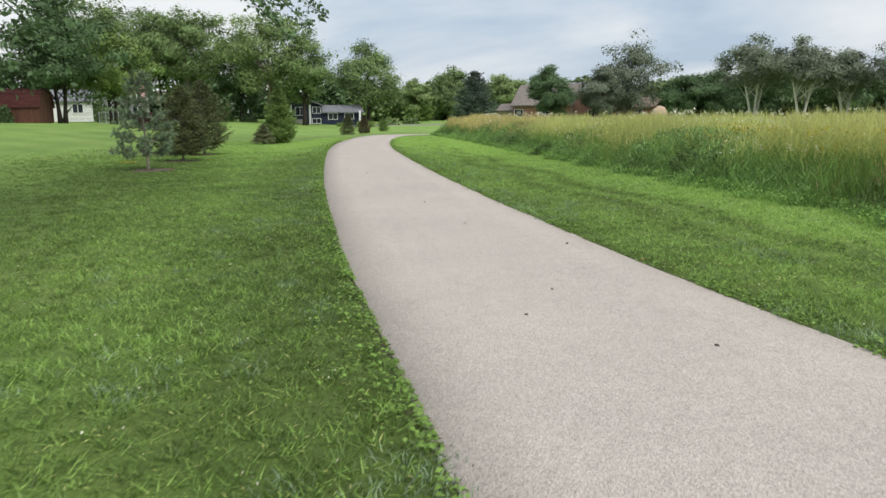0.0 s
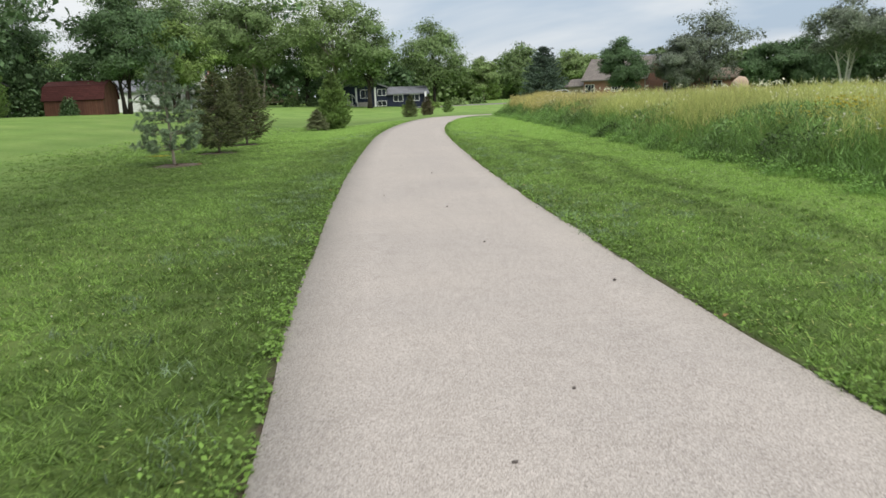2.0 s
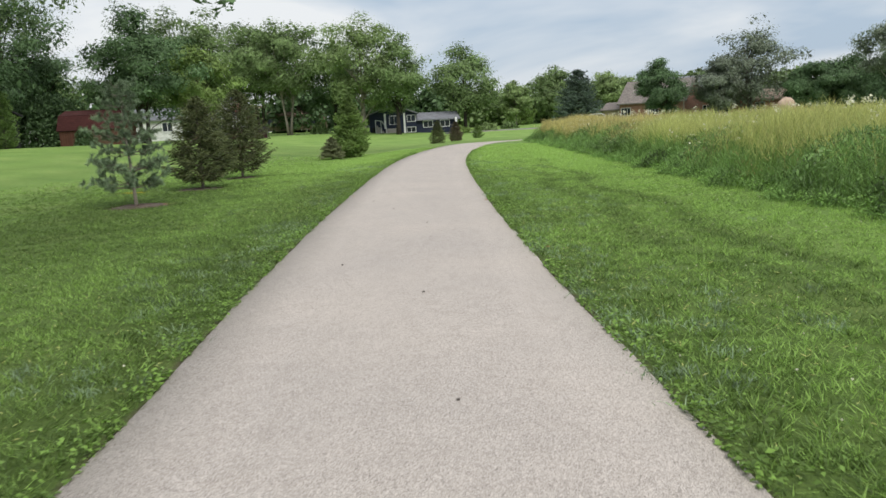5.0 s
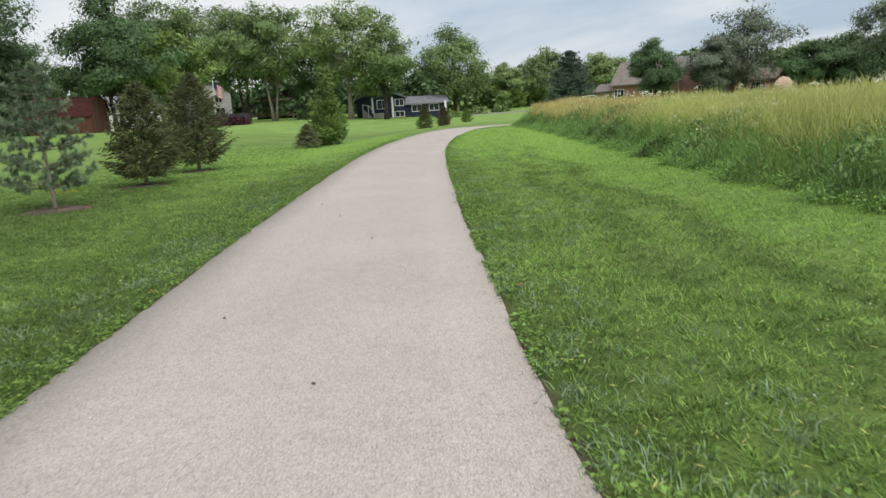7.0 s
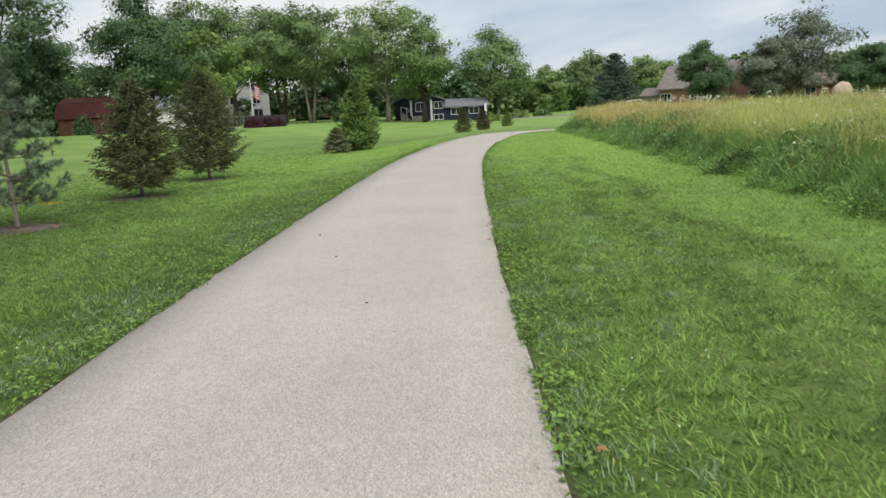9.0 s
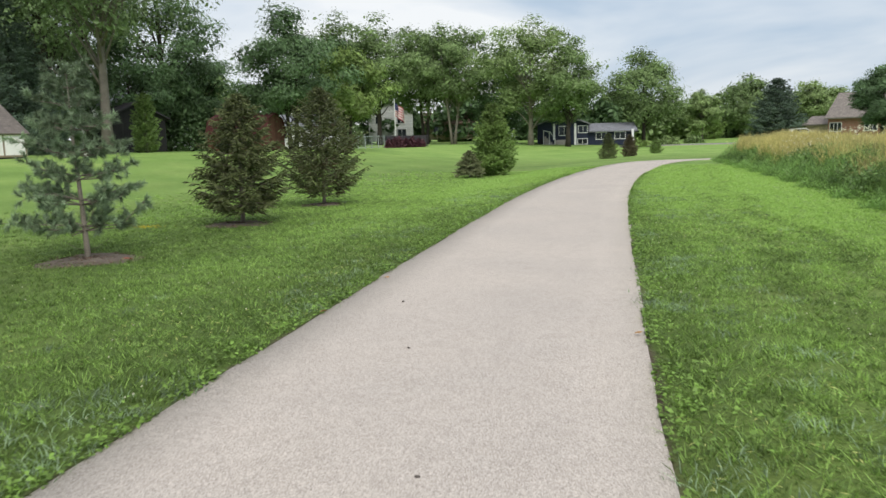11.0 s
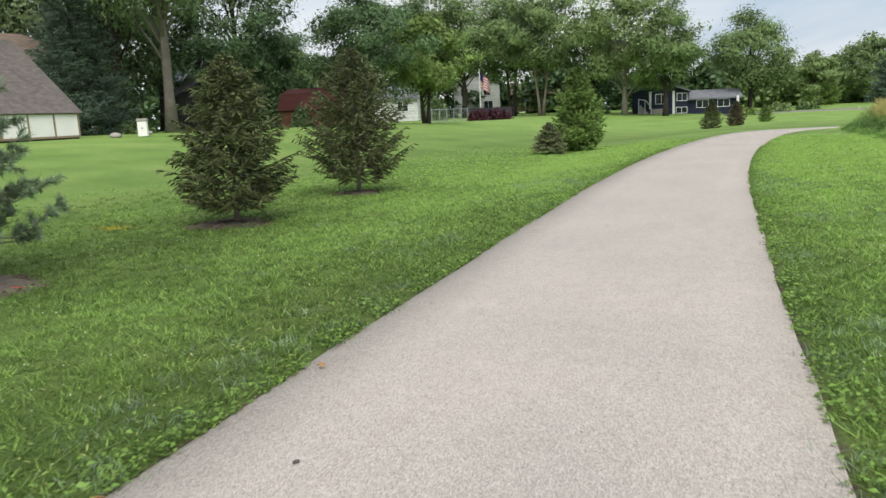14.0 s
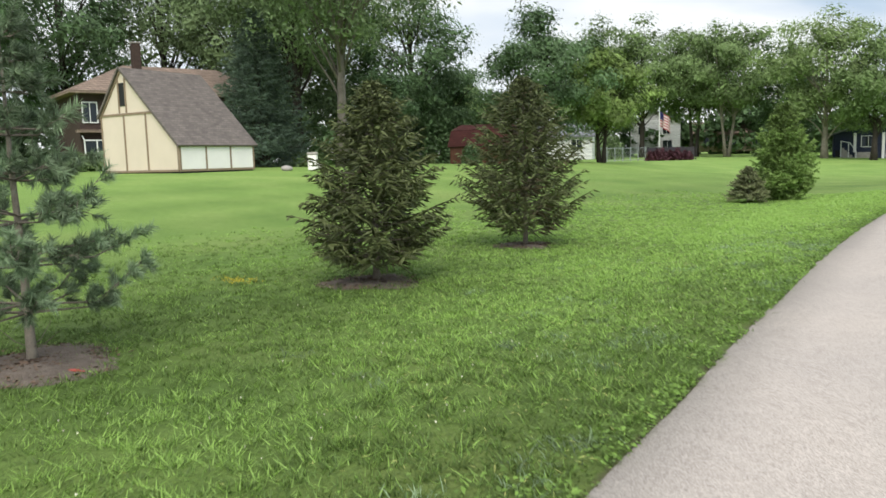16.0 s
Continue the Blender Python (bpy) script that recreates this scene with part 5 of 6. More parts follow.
# tall stalks with pale tufted heads above the grass
q, d = meadow_feet(900, 3.0, 26, 2, 58)
q = q[(np.sin(q[:, 0] * 0.4) + np.sin(q[:, 1] * 0.23 + 1) > 0.2)][:260]
hs = mrng.uniform(1.28, 1.62, len(q))
ft = np.column_stack([q, np.zeros(len(q))])
tagged(soup("tall_stalks", blades(ft, hs, np.full(len(q), 0.016), mrng, 0.03), "stem_green"), "tall single weed stalks above the meadow grass", "weeds", kind="stuff")
hd = np.repeat(ft + np.column_stack([np.zeros((len(q), 2)), hs * 0.95]), 9, 0)
tagged(soup("tufted_heads", cards(hd + mrng.normal(0, 0.05, hd.shape), 0.06, mrng, 0.3, 1.4), "petal_white"), "pale tufted seed heads above the meadow", "flowers", kind="stuff")


# ---- buildings ----
def window(parent, x, y, z, w, h, depth=0.06, bars=1, mat="trim_white", name="window", face=-1):
    """A framed window in a wall whose outer face looks along -y (face -1) or +x (face 1), lower corner at x, y, z."""
    t = 0.07
    fr, gl = Solid(), Solid()

    def put(solid, u0, v0, u1, v1, d0, d1):
        if face == -1:
            solid.box(x + u0, y - d1, z + v0, x + u1, y - d0, z + v1)
        else:
            solid.box(x + d0, y + u0, z + v0, x + d1, y + u1, z + v1)
    put(fr, -t, -t, w + t, 0, 0, depth); put(fr, -t, h, w + t, h + t, 0, depth)
    put(fr, -t, 0, 0, h, 0, depth); put(fr, w, 0, w + t, h, 0, depth)
    for k in range(bars):
        u = w * (k + 1) / (bars + 1)
        put(fr, u - 0.025, 0, u + 0.025, h, 0, depth * 0.8)
    frame_ob = fr.make(name, mat, parent)
    put(gl, 0, 0, w, h, 0.002, 0.02)
    gl.make("pane", "glass", frame_ob)
    return frame_ob


def gable_roof(parent, x0, x1, y0, y1, z, rise, mat, over=0.35, thick=0.16, along="x"):
    """Two sloping slabs with overhang; the ridge runs along x or y."""
    for s in (0, 1):
        if along == "x":
            ym = (y0 + y1) / 2
            ye = y0 - over if s == 0 else y1 + over
            drop = rise * over / (ym - y0)
            pts = [(x0 - over, ye, z - drop), (x0 - over, ym, z + rise), (x0 - over, ym, z + rise + thick), (x0 - over, ye, z - drop + thick)]
            Solid().prism(pts, (x1 - x0 + 2 * over, 0, 0)).make("roof", mat, parent)
        else:
            xm = (x0 + x1) / 2
            xe = x0 - over if s == 0 else x1 + over
            drop = rise * over / (xm - x0)
            pts = [(xe, y0 - over, z - drop), (xm, y0 - over, z + rise), (xm, y0 - over, z + rise + thick), (xe, y0 - over, z - drop + thick)]
            Solid().prism(pts, (0, y1 - y0 + 2 * over, 0)).make("roof", mat, parent)


def gable_walls(parent, x0, x1, y0, y1, z0, z1, rise, mat, along="x", name="wall"):
    s = Solid()
    if along == "x":
        ym = (y0 + y1) / 2
        s.prism([(x0, y0, z0), (x0, y1, z0), (x0, y1, z1), (x0, ym, z1 + rise - 0.02), (x0, y0, z1)], (x1 - x0, 0, 0))
    else:
        xm = (x0 + x1) / 2
        s.prism([(x0, y0, z0), (x1, y0, z0), (x1, y0, z1), (xm, y0, z1 + rise - 0.02), (x0, y0, z1)], (0, y1 - y0, 0))
    return s.make(name, mat, parent)


# cream saltbox shed: x runs along its gable front, y along its long side, origin at the near corner
shed = thing("garden_shed", -32.3, 39.05, 1.20, "cream half-timbered garden shed with steep brown shingle roof", "shed", turn=180 + 8.1 - 180)
W, D, EL, ER, AP, AX = 5.3, 4.4, 2.72, 1.28, 4.78, 3.62      # width, depth, eaves, apex height and place, from the near corner
prof = [(0, 0, 0.1), (0, 0, ER), (-AX, 0, AP - 0.06), (-W, 0, EL), (-W, 0, 0.1)]
Solid().prism([(p[0], 0, p[2]) for p in prof], (0, D, 0)).make("wall", "cream", shed)
Solid().box(-W + 0.05, 0.05, 0.0, -0.05, D - 0.05, 0.1).make("base_skirt", "fence_dark", shed)
for a, b in (((0, ER), (-AX, AP)), ((-W, EL), (-AX, AP))):
    d = Vector((b[0] - a[0], 0, b[1] - a[1])).normalized()
    e = Vector((a[0], 0, a[1])) - d * 0.14
    n_up = Vector((-d.z, 0, d.x)) if d.x > 0 else Vector((d.z, 0, -d.x))
    top = Vector((b[0], 0, b[1])) + d * 0.02
    q = [e, top, top + n_up * 0.09, e + n_up * 0.09]
    Solid().prism([(p.x, -0.14, p.z) for p in q], (0, D + 0.28, 0)).make("roof", "shingle", shed)
    q = [e - n_up * 0.10, top - n_up * 0.10, top + n_up * 0.0, e]
    Solid().prism([(p.x, -0.045, p.z) for p in q], (0, 0.04, 0)).make("barge_board", "trim_tan", shed)


def trim(x0, z0, x1, z1, name="trim_board"):
    return Solid().box(min(x0, x1), -0.035, min(z0, z1), max(x0, x1), -0.002, max(z0, z1), 0.006).make(name, "trim_tan", shed)


trim(-W, 0.1, -W + 0.09, EL); trim(-0.09, 0.1, 0, ER); trim(-W, 0.1, 0, 0.2)
trim(-W + 0.05, EL - 0.02, -1.52, EL + 0.08)
trim(-3.66, 0.2, -3.56, EL - 0.03); trim(-2.12, 0.2, -2.02, EL - 0.03)
trim(-3.92, EL + 0.09, -3.82, AP - 0.40); trim(-3.42, EL + 0.09, -3.32, AP - 0.40)
Solid().box(-3.80, -0.02, EL + 0.40, -3.44, -0.003, AP - 0.62).make("louvre_opening", "dark_void", shed)
for k in range(3):
    y0 = 0.05 + k * (D - 0.1) / 3
    Solid().box(0.002, y0 + 0.05, 0.2, 0.022, y0 + (D - 0.1) / 3 - 0.05, ER - 0.06, 0.006).make("side_panel", "white_panel", shed)
for k in range(4):
    y0 = k * (D - 0.09) / 3
    Solid().box(0.003, y0, 0.1, 0.035, y0 + 0.09, ER - 0.03, 0.006).make("side_post", "trim_tan", shed)
Solid().box(0.004, 0.09, 0.1, 0.036, D - 0.09, 0.19, 0.006).make("side_rail", "trim_tan", shed)

# utility box
ubox = thing("utility_box", -30.9, 45.35, float(gz(-30.9, 45.35)), "pale beige metal utility pedestal on the lawn", "utility box", turn=38)
Solid().box(-0.22, -0.18, 0.0, 0.22, 0.18, 0.72, 0.02).make("body", "white_panel", ubox)
Solid().box(-0.24, -0.20, 0.72, 0.24, 0.20, 0.86, 0.03).make("cap", "stone_grey", ubox)
Solid().box(-0.03, -0.195, 0.35, 0.03, -0.178, 0.45, 0.004).make("latch", "galvanised", ubox)
cone_bits = [(-31.6, 44.3), (-33.4, 47.9), (-34.6, 48.8)]
for k, (x, y) in enumerate(cone_bits):
    rock = Solid()
    bm = bmesh.new()
    bmesh.ops.create_icosphere(bm, subdivisions=2, radius=0.28 - 0.04 * k)
    for v in bm.verts:
        v.co *= 1 + 0.18 * noise.noise(v.co * 4 + Vector((k, 0, 0)))
        v.co.z *= 0.55
    bm.verts.index_update()
    rock.add([v.co for v in bm.verts], [[v.index for v in f.verts] for f in bm.faces])
    bm.free()
    ob = rock.make("garden_stone", "stone_grey", smooth=True)
    ob.location = (x, y, float(gz(x, y)) + 0.08)
    tagged(ob, "rounded pale grey stone lying on the lawn", "stone", "stones on the lawn")

# red gambrel shed
barn = thing("red_shed", -39.7, 66.5, float(gz(-39.7, 66.5)) - 0.05, "small dark red gambrel-roofed garden shed", "shed", turn=10)
L, Dp = 5.0, 4.0
sec = [(0, 0.0), (0, 1.42), (0.55, 2.5), (2.0, 2.95), (3.45, 2.5), (4.0, 1.42), (4.0, 0.0)]
Solid().prism([(0, y, z) for y, z in sec], (L, 0, 0)).make("wall", "barn_red", barn)
for (ya, za), (yb, zb) in zip(sec[1:5], sec[2:6]):
    d = Vector((0, yb - ya, zb - za)).normalized()
    nn = Vector((0, -d.z, d.y))
    a, b = Vector((0, ya, za)) - d * (0.12 if (ya, za) == sec[1] else 0), Vector((0, yb, zb)) + d * (0.12 if (yb, zb) == sec[5] else 0)
    q = [a + nn * 0.01, b + nn * 0.01, b + nn * 0.09, a + nn * 0.09]
    Solid().prism([(-0.15, p.y, p.z) for p in q], (L + 0.3, 0, 0)).make("roof", "shingle_red", barn)
Solid().box(-0.02, -0.05, 1.30, L + 0.02, -0.004, 1.42).make("fascia", "fence_dark", barn)
Solid().box(L + 0.004, 1.2, 0.05, L + 0.05, 2.8, 1.9).make("door", "barn_red", barn)
Solid().box(0.2, 0.2, -0.1, L - 0.2, 3.8, 0.0).make("base_skirt", "fence_dark", barn)

# brown brick two-storey house behind the cream shed
bh = thing("brown_house", -53.3, 43.0, 1.30, "dark brown brick two-storey house under tall trees", "house", turn=78)
Solid().box(1.5, 0, 0, 15.0, 8.0, 5.2).make("wall", "brick_dark", bh)
o = 0.6
hip = [(1.5 - o, -o, 5.15), (15 + o, -o, 5.15), (15 + o, 8 + o, 5.15), (1.5 - o, 8 + o, 5.15), (5.6, 4.0, 7.4), (12.6, 4.0, 7.4)]
Solid().add(hip + [(x, y, z + 0.18) for x, y, z in hip], [(3, 2, 1, 0), (6, 7, 11, 10), (8, 9, 10, 11), (7, 8, 11), (9, 6, 10), (0, 1, 7, 6), (1, 2, 8, 7), (2, 3, 9, 8), (3, 0, 6, 9)]).make("roof", "shingle_brown", bh)
Solid().box(1.2, -0.5, 2.6, 15.2, -0.004, 2.78).make("awning", "shingle_brown", bh)
Solid().box(5.75, 1.8, 5.6, 6.3, 2.4, 8.9, 0.03).make("chimney", "brick_dark", bh)
Solid().box(5.71, 1.76, 8.9, 6.34, 2.44, 9.0, 0.02).make("chimney_cap", "stone_grey", bh)
window(bh, 1.75, -0.004, 3.3, 0.85, 1.25); window(bh, 11.5, -0.004, 3.3, 1.5, 1.2, bars=2); window(bh, 8.6, -0.004, 3.3, 1.2, 1.2)
bay = Solid()
for u0, v0, u1, v1, d0, d1 in ((0, 0, 2.2, 0.08, 0.5, 0.58), (0, 1.3, 2.2, 1.38, 0.5, 0.58), (0, 0, 0.08, 1.38, 0.5, 0.58), (2.12, 0, 2.2, 1.38, 0.5, 0.58), (1.06, 0, 1.14, 1.38, 0.5, 0.58),
                               (0, 0, 0.08, 0.08, 0.0, 0.5), (2.12, 0, 2.2, 0.08, 0.0, 0.5), (0, 1.6, 0.08, 1.68, 0, 0.1), (2.12, 1.6, 2.2, 1.68, 0, 0.1)):
    bay.box(1.55 + u0 * 0.72, -d1, 0.75 + v0, 1.55 + max(u1 * 0.72, u0 * 0.72 + 0.07), -d0, 0.75 + v1)
for u in (0.04, 2.16):
    bay.tube([(1.55 + u * 0.72, -0.55, 2.1), (1.55 + u * 0.72, -0.03, 2.4)], [0.045, 0.045], 4)
bayf = bay.make("bay_window", "trim_white", bh)
Solid().box(1.63, -0.49, 0.83, 3.06, -0.02, 2.05).make("pane", "glass", bayf)

# black shed among the trees
bs = thing("black_shed", -42.2, 58.6, float(gz(-41, 58)), "small black wooden shed in deep shade", "shed", turn=62)
gable_walls(bs, 0, 4.2, 0, 3.4, 0, 2.5, 1.1, "siding_black", "y")
gable_roof(bs, 0, 4.2, 0, 3.4, 2.5, 1.1, "fence_dark", 0.3, 0.12, "y")
Solid().box(1.5, -0.05, 0.05, 2.5, -0.004, 2.0).make("door", "fence_dark", bs)

# pale house behind the trees
ph = thing("pale_house", -57.0, 73.0, 1.4, "pale house half hidden behind dark trees", "house", turn=60)
gable_walls(ph, 0, 9.0, 0, 7.0, 0, 4.6, 1.8, "siding_white")
gable_roof(ph, 0, 9.0, 0, 7.0, 4.6, 1.8, "shingle_grey", 0.4)
window(ph, 1.2, -0.004, 2.6, 1.1, 1.2); window(ph, 5.6, -0.004, 2.6, 1.1, 1.2)

# navy split-level house
nh = thing("navy_house", -25.9, 122.0, 0.06, "navy blue split-level house with white trim", "house", turn=14)
gable_walls(nh, 0, 7.0, 0, 9.0, 0, 3.1, 1.3, "siding_navy", "y")
gable_roof(nh, 0, 7.0, 0, 9.0, 3.1, 1.3, "shingle_grey", 0.45, 0.18, "y")
gable_walls(nh, 7.02, 13.4, 0.6, 8.0, 0, 2.0, 1.0, "siding_navy", "x")
gable_roof(nh, 7.05, 13.4, 0.6, 8.0, 2.0, 1.0, "shingle_grey", 0.45, 0.18, "x")
Solid().box(2.3, -0.10, -0.1, 4.4, -0.004, 0.95).make("brick_base", "stone_grey", nh)
Solid().box(2.15, -0.06, 0.95, 2.45, -0.005, 3.2).make("corner_post", "trim_white", nh)
Solid().box(5.1, -0.06, 0.0, 5.4, -0.005, 3.2).make("corner_post", "trim_white", nh)
Solid().box(13.0, -0.25, 0.0, 13.3, 0.05, 2.2).make("porch_post", "trim_white", nh)
window(nh, 3.0, -0.004, 1.6, 1.4, 1.2); window(nh, 5.7, -0.004, 1.9, 1.2, 0.9); window(nh, 5.6, -0.004, 0.3, 1.3, 0.7)
window(nh, 8.2, 0.596, 0.9, 1.4, 0.9); window(nh, 10.8, 0.596, 0.9, 1.4, 0.9)
Solid().box(0.25, -0.03, 0.05, 1.6, -0.004, 1.2).make("lower_door", "dark_void", nh)
steps = Solid()
for k in range(5):
    steps.box(0.9 + 0.28 * k, -1.3, 0, 1.18 + 0.28 * k, -0.2, 1.5 - 0.28 * k)
steps.make("steps", "stone_grey", nh)
rail = Solid().tube([(0.8, -1.3, 2.3), (1.7, -1.3, 2.1), (2.4, -1.3, 1.1)], [0.05] * 3, 5)
for x, z in ((0.8, 2.3), (1.6, 2.1), (2.4, 1.1)):
    rail.tube([(x, -1.3, 0), (x, -1.3, z)], [0.05, 0.05], 5)
rail.make("stair_rail", "trim_white", nh)

# white house, tan house and garden boundaries behind the flag
wh = thing("white_house", -58.0, 133.5, 1.5, "white two-storey house glimpsed between trees", "house", turn=22)
gable_walls(wh, 0, 7.5, 0, 8.0, 0, 4.9, 1.7, "siding_white", "y")
gable_roof(wh, 0, 7.5, 0, 8.0, 4.9, 1.7, "shingle_grey", 0.4, 0.16, "y")
window(wh, 1.2, -0.004, 3.0, 1.1, 1.2); window(wh, 4.9, -0.004, 3.0, 1.1, 1.2); window(wh, 4.9, -0.004, 0.8, 1.4, 1.2)
ch = thing("tan_house", -50.0, 139.0, 1.5, "low tan house behind pale tree trunks", "house", turn=20)
gable_walls(ch, 0, 12.0, 0, 8.0, 0, 2.9, 1.7, "siding_tan")
gable_roof(ch, 0, 12.0, 0, 8.0, 2.9, 1.7, "shingle_brown", 0.5)
for u in (1.5, 5.0, 8.6):
    window(ch, u, -0.004, 0.95, 1.5, 1.25)
gar = thing("white_outbuilding", -45.2, 84.0, 1.12, "low white outbuilding behind the twin-trunked tree", "shed", turn=26)
gable_walls(gar, 0, 7.0, 0, 4.5, 0, 2.3, 1.1, "siding_white")
gable_roof(gar, 0, 7.0, 0, 4.5, 2.3, 1.1, "shingle_grey", 0.3)
Solid().box(2.6, -0.05, 0.05, 3.6, -0.004, 2.0).make("door", "trim_white", gar)
window(gar, 5.0, -0.004, 1.0, 1.0, 0.9); window(gar, 0.8, -0.004, 1.0, 1.0, 0.9)


def fence(name, a, b, height, label, post_mat, gap, slats=0, infill=None):
    """Posts with rails, and upright slats or wires between them."""
    a, b = np.array(a, float), np.array(b, float)
    length = float(np.linalg.norm(b - a))
    ob = thing(name, a[0], a[1], float(gz(*a)), label, "fence", math.degrees(math.atan2(b[1] - a[1], b[0] - a[0])))
    n = int(length / gap) + 1
    for k in range(n + 1):
        u = length * k / n
        Solid().tube([(u, 0, -0.1), (u, 0, height + 0.06)], [0.045, 0.045], 6).make("post", post_mat, ob)
    for z in (0.12, height - 0.04):
        Solid().tube([(0, 0.0, z), (length, 0.0, z)], [0.028, 0.028], 5).make("rail", post_mat, ob)
    if slats:
        for k in range(int(length / slats)):
            u = slats * (k + 0.5)
            Solid().box(u - slats * 0.46, -0.012, 0.04, u + slats * 0.46, 0.012, height).make("slat", infill, ob)
    else:
        s = Solid()
        for k in range(int((length + height) / 0.3)):
            for lo, hi in ((k * 0.3, k * 0.3 - height), (k * 0.3 - height, k * 0.3)):
                x0, x1 = max(min(lo, length), 0), max(min(hi, length), 0)
                if abs(x1 - x0) > 0.05 and lo != hi:
                    z0 = height * abs(x0 - lo) / height
                    z1 = height - height * abs(x1 - hi) / height
                    s.tube([(x0, 0, z0), (x1, 0, z1)], [0.006, 0.006], 3)
        s.make("wire_mesh", post_mat, ob)
    return ob


fence("chain_link_fence", (-38.4, 87.4), (-37.2, 95.0), 1.35, "grey chain-link fence along the gardens", "galvanised", 1.5)
fence("dark_fence", (-37.1, 95.3), (-33.8, 99.8), 1.35, "dark board fence behind purple shrubs", "fence_dark", 1.8, 0.2, "fence_dark")
for k in range(5):
    x, y = -36.4 + k * 0.55, 95.2 + k * 0.8
    shrub(x, y - 0.3, 0.75, 1.0 + 0.2 * (k % 2), "leaf_purple", 300 + k, "purple-leaved shrub against the dark fence", 600, 0.16)

pole = thing("flagpole", -44.6, 114.6, float(gz(-44.6, 114.6)), "white flagpole with a hanging striped flag", "flagpole")
Solid().tube([(0, 0, -0.1), (0, 0, 6.4)], [0.07, 0.05], 8).make("pole", "trim_white", pole)
Solid().tube([(0, 0, 6.38), (0, 0, 6.52)], [0.09, 0.07], 8).make("finial", "galvanised", pole)
stripe = 0.17
for k in range(11):
    s = Solid()
    n = 9
    top_v, low_v = [], []
    for j in range(n):
        u = 0.06 + 1.75 * j / (n - 1)
        wv = 0.22 * math.sin(u * 6.0)
        sag = 1.0 * (u / 1.8) ** 1.2
        top_v.append((u * 0.85, wv, 5.95 - stripe * k - sag)); low_v.append((u * 0.85, wv, 5.95 - stripe * (k + 1) - sag))
    s.add(top_v + low_v, [(j, j + 1, n + j + 1, n + j) for j in range(n - 1)])
    s.make("flag_stripe", "flag_red" if k % 2 == 0 else "flag_white", pole)
canton = Solid()
n = 5
tv = [((0.06 + 0.75 * j / 4) * 0.85, 0.22 * math.sin((0.06 + 0.75 * j / 4) * 6.0) - 0.02, 5.96 - 1.0 * ((0.06 + 0.75 * j / 4) / 1.8) ** 1.2) for j in range(n)]
canton.add(tv + [(x, y, z - 0.95) for x, y, z in tv], [(j, j + 1, n + j + 1, n + j) for j in range(n - 1)])
canton.make("flag_canton", "flag_blue", pole)

# brick houses beyond the meadow
b1 = thing("brick_house", 12.2, 142.0, 0.15, "red brick house with steep brown roof", "house", turn=-28)
gable_walls(b1, 0.9, 12.0, 0, 9.0, 0, 3.0, 3.4, "brick_red", "x")
gable_roof(b1, 0.9, 12.0, 0, 9.0, 3.0, 3.4, "shingle_greybrown", 0.4, 0.2, "x")
gable_walls(b1, -3.2, 0.87, 2.0, 8.0, 0, 2.0, 1.1, "siding_tan", "x")
gable_roof(b1, -3.2, 0.45, 2.0, 8.0, 2.0, 1.1, "shingle_greybrown", 0.4, 0.18, "x")
window(b1, 1.2, -0.004, 0.9, 1.6, 1.2, bars=2); window(b1, 6.0, -0.004, 0.9, 1.6, 1.2, bars=2)
b2 = thing("brick_house", 23.2, 144.6, -0.05, "red brick two-storey house with grey-brown roof", "house", turn=10)
gable_walls(b2, 0, 9.5, 0, 9.0, 0, 5.0, 2.2, "brick_red", "x")
gable_roof(b2, 0, 9.5, 0, 9.0, 5.0, 2.2, "shingle_grey", 0.4, 0.2, "x")
for u in (1.0, 4.2, 7.2):
    window(b2, u, -0.004, 3.0, 1.2, 1.3); window(b2, u, -0.004, 0.8, 1.2, 1.3)
b3 = thing("brick_house", 34.0, 141.5, -0.05, "low brick house behind grey-green trees", "house", turn=6)
gable_walls(b3, 0, 9.0, 0, 8.0, 0, 2.6, 1.6, "brick_red", "x")
gable_roof(b3, 0, 9.0, 0, 8.0, 2.6, 1.6, "shingle_brown", 0.4, 0.2, "x")
window(b3, 1.0, -0.004, 0.9, 1.5, 1.2); window(b3, 5.5, -0.004, 0.9, 1.5, 1.2)

lamp = thing("street_lamp", 22.4, 134.9, float(gz(22.4, 134.9)), "street lamp with white globe on a slim post", "street lamp")
Solid().tube([(0, 0, -0.1), (0, 0, 0.5), (0, 0, 4.6)], [0.12, 0.09, 0.06], 8).make("post", "lamp_metal", lamp)
gl = Solid()
bm = bmesh.new()
bmesh.ops.create_uvsphere(bm, u_segments=12, v_segments=8, radius=0.24)
bm.verts.index_update()
gl.add([(v.co.x, v.co.y, v.co.z * 1.15 + 4.85) for v in bm.verts], [[v.index for v in f.verts] for f in bm.faces])
bm.free()
gl.make("globe", "trim_white", lamp, smooth=True)
Solid().tube([(0, 0, 5.08), (0, 0, 5.2)], [0.16, 0.03], 8).make("cap", "lamp_metal", lamp)

# rounded tan boulder rising behind the meadow
bm = bmesh.new()
bmesh.ops.create_icosphere(bm, subdivisions=4, radius=1.0)
for v in bm.verts:
    p = v.co.copy()
    v.co = Vector((p.x * 1.35, p.y * 1.0, p.z * 1.25 + 0.95)) * (1 + 0.06 * noise.noise(p * 1.7) + 0.02 * noise.noise(p * 6))
bm.verts.index_update()
bl = Solid().add([v.co for v in bm.verts], [[v.index for v in f.verts] for f in bm.faces]).make("boulder", "boulder", smooth=True)
bm.free()
bl.location = (31.4, 112.2, float(gz(31.4, 112.2)) + 0.35)
bl.scale = (0.86, 0.86, 1.0)
tagged(bl, "large rounded tan boulder beyond the meadow", "boulder")


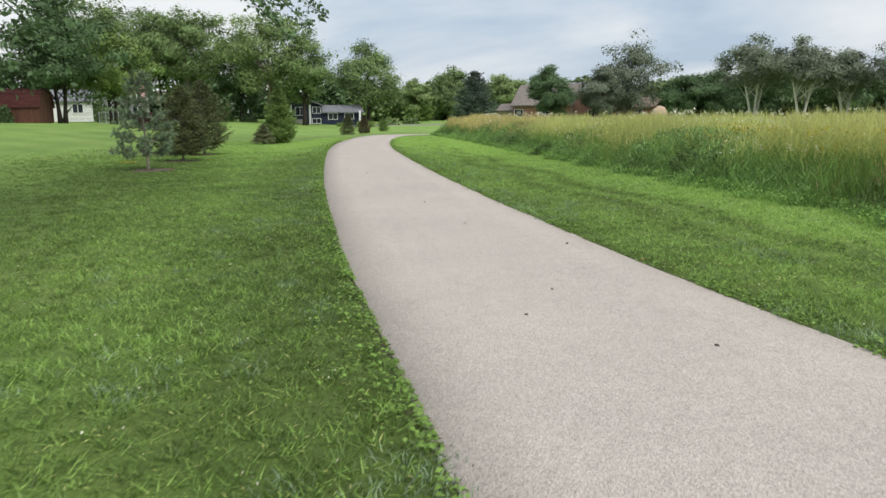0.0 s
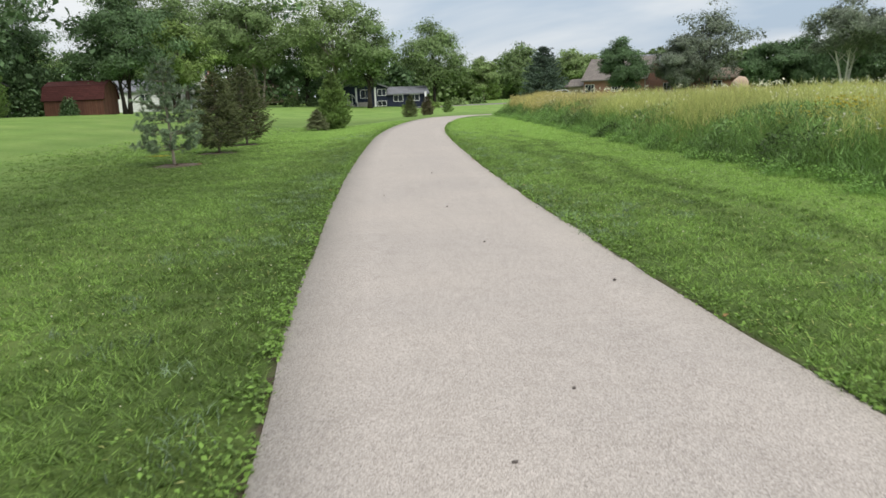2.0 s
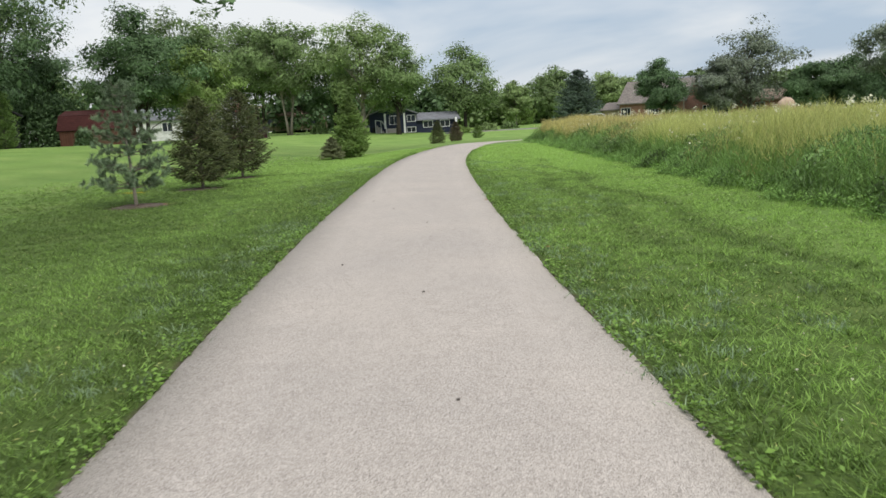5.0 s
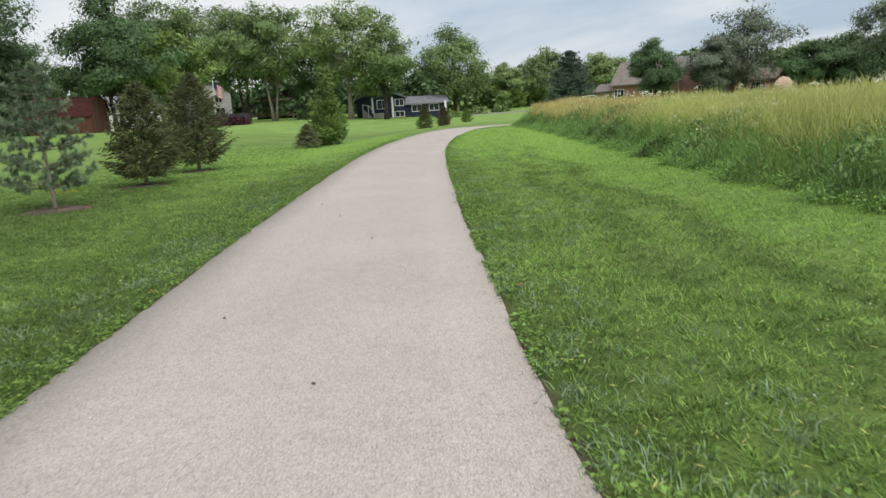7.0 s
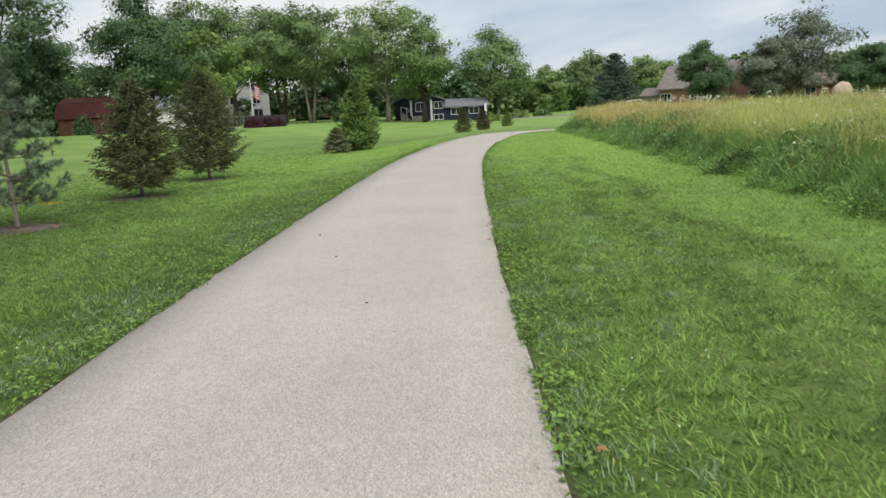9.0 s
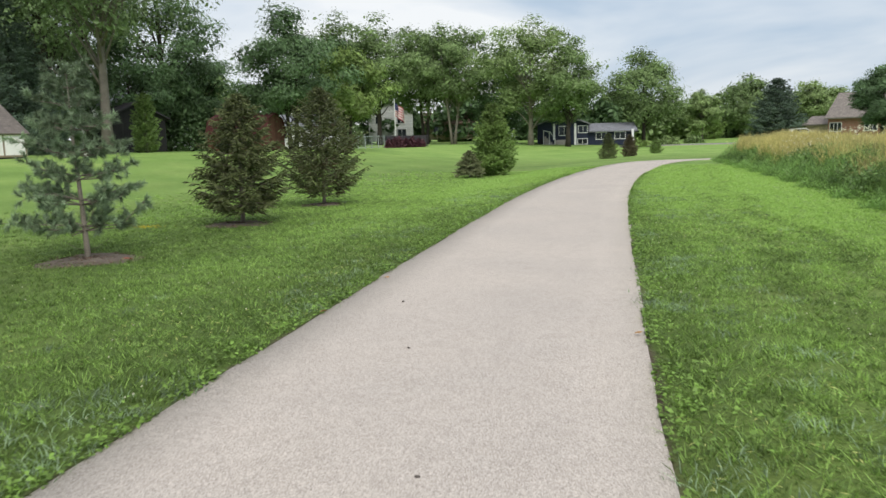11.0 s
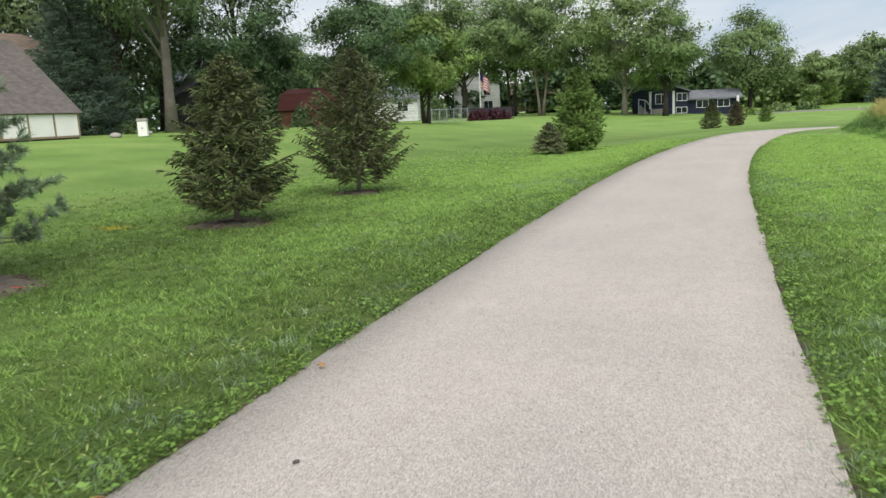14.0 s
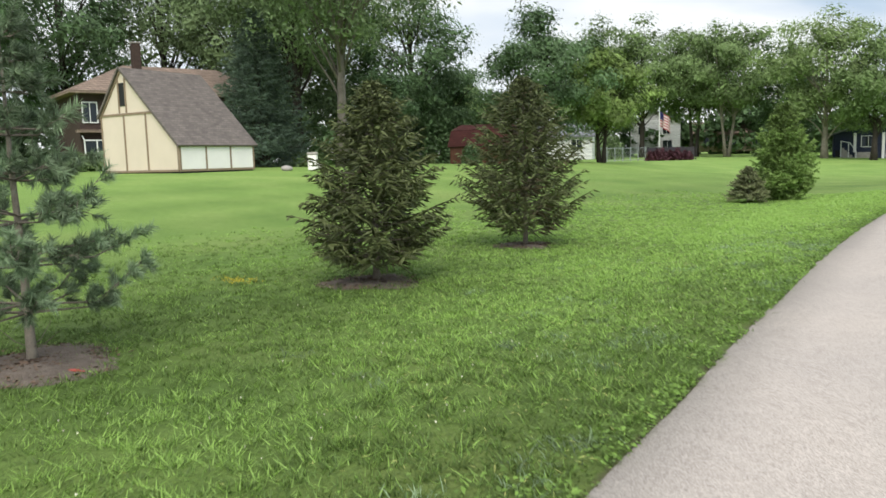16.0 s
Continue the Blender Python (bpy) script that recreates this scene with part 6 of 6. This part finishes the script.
def parked_car(x, y, turn, paint, label):
    car = thing("car", x, y, float(gz(x, y)), label, "car", turn)
    side = [(-2.2, 0.35), (-2.25, 0.75), (-1.9, 0.98), (-1.2, 1.05), (-0.6, 1.5), (0.9, 1.55), (1.7, 1.1), (2.2, 0.98), (2.25, 0.4)]
    body = Solid().prism([(x, -0.85, z) for x, z in side], (0, 1.7, 0))
    body.make("body", paint, car)
    for s in (-1, 1):
        y0 = 0.855 * s
        Solid().prism([(-1.0, y0, 1.08), (-0.52, y0, 1.42), (0.15, y0, 1.45), (0.15, y0, 1.08)], (0, 0.01 * s, 0)).make("side_window", "glass", car)
        Solid().prism([(0.22, y0, 1.08), (0.22, y0, 1.45), (0.85, y0, 1.46), (1.45, y0, 1.10)], (0, 0.01 * s, 0)).make("side_window", "glass", car)
        for xx in (-1.4, 1.4):
            w = Solid().tube([(xx, y0 - 0.1 * s, 0.33), (xx, y0 + 0.03 * s, 0.33)], [0.33, 0.33], 14).make("wheel", "rubber", car)
            Solid().tube([(xx, y0 + 0.031 * s, 0.33), (xx, y0 + 0.045 * s, 0.33)], [0.2, 0.18], 10).make("rim", "galvanised", w)
    return car


parked_car(8.2, 131.0, 8, "car_white", "white car parked by the houses")

# tall seeded weeds and markers at the far side of the meadow are part of the grass; a low white kerb of the street beyond
kerb = Solid().box(-12, 118.0, -0.12, 40, 118.25, 0.10, 0.03).make("street_kerb", "stone_grey")
kerb.location = (0, 0, float(gz(0, 118)))
tagged(kerb, "pale concrete kerb of the street beyond the lawn", "kerb", kind="structure")
road = Solid().add([(-14, 118.3, 0), (60, 118.3, 0), (60, 124.5, 0), (-14, 124.5, 0), (-14, 118.3, -0.2), (60, 118.3, -0.2), (60, 124.5, -0.2), (-14, 124.5, -0.2)],
                   [(0, 1, 2, 3), (0, 4, 5, 1), (1, 5, 6, 2), (2, 6, 7, 3), (3, 7, 4, 0)]).make("road", material("asphalt", (0.16, 0.16, 0.165), 0.9, (), 0.6, 60, 0.4, 0.25))
road.location = (0, 0, float(gz(0, 121)) + 0.06)
tagged(road, "grey asphalt street in front of the houses", "road", kind="structure")

# ---- small things on the path and its edge ----
srng = np.random.default_rng(90)
bm = bmesh.new()
bmesh.ops.create_icosphere(bm, subdivisions=1, radius=1)
bm.verts.index_update()
ico = ([v.co.copy() for v in bm.verts], [[v.index for v in f.verts] for f in bm.faces])
bm.free()
for k, (x, y, r) in enumerate([(1.39, 8.47, 0.016), (-0.3, 12.8, 0.014), (0.9, 6.2, 0.012), (0.3, 10.2, 0.012), (1.7, 4.6, 0.014), (0.6, 5.4, 0.012), (-1.4, 14.2, 0.012), (-1.9, 19.5, 0.012), (-2.6, 21.0, 0.014), (-1.0, 17.5, 0.012)]):
    pb = Solid().add([(v.x * r * 1.4, v.y * r, v.z * r * 0.6) for v in ico[0]], ico[1]).make("pebble", "pebble")
    pb.matrix_basis = pose(x, y, float(gz(x, y)) + 0.026 + r * 0.2, 0, 0, float(srng.uniform(0, 180)))
    tagged(pb, "small dark pebble lying on the path", "pebble", "pebbles on the path")
for k, (x, y) in enumerate([(-3.14, 20.4), (-2.45, 15.1), (0.75, 14.9), (-3.3, 22.1), (-0.35, 20.3), (1.95, 7.4)]):
    lf = soup("fallen_leaf", cards(np.array([[0, 0, 0.0], [0.02, 0.01, 0.004]]), 0.045, srng, 3.0, 1.4), "dead_leaf")
    lf.location = (x, y, float(gz(x, y)) + 0.035)
    tagged(lf, "dry brown fallen leaf at the path edge", "leaf", "fallen leaves")
# a red plant tag on the mulch, and a patch of yellow flowers in the lawn
tag = thing("plant_tag", -8.24, 23.45, float(gz(-8.24, 23.45)) + 0.02, "small red plastic plant tag lying on the mulch", "plant tag", turn=25)
Solid().box(-0.045, -0.025, 0.0, 0.045, 0.025, 0.016, 0.005).make("plate", "tag_red", tag)
Solid().box(0.045, -0.008, 0.003, 0.11, 0.008, 0.011, 0.003).make("stake", "tag_red", tag)
q = np.array([-11.0, 26.95]) + srng.normal(0, 1, (160, 2)) * (0.22, 0.10)
p = np.column_stack([q, gz(q[:, 0], q[:, 1]) + srng.uniform(0.05, 0.085, len(q))])
tagged(soup("yellow_flowers", np.concatenate([cards(p + srng.normal(0, 0.004, p.shape), 0.022, srng, 1.0, 1.1) for _ in range(2)]), "goldenrod"), "small patch of yellow flowers in the mown lawn", "flowers", kind="stuff")
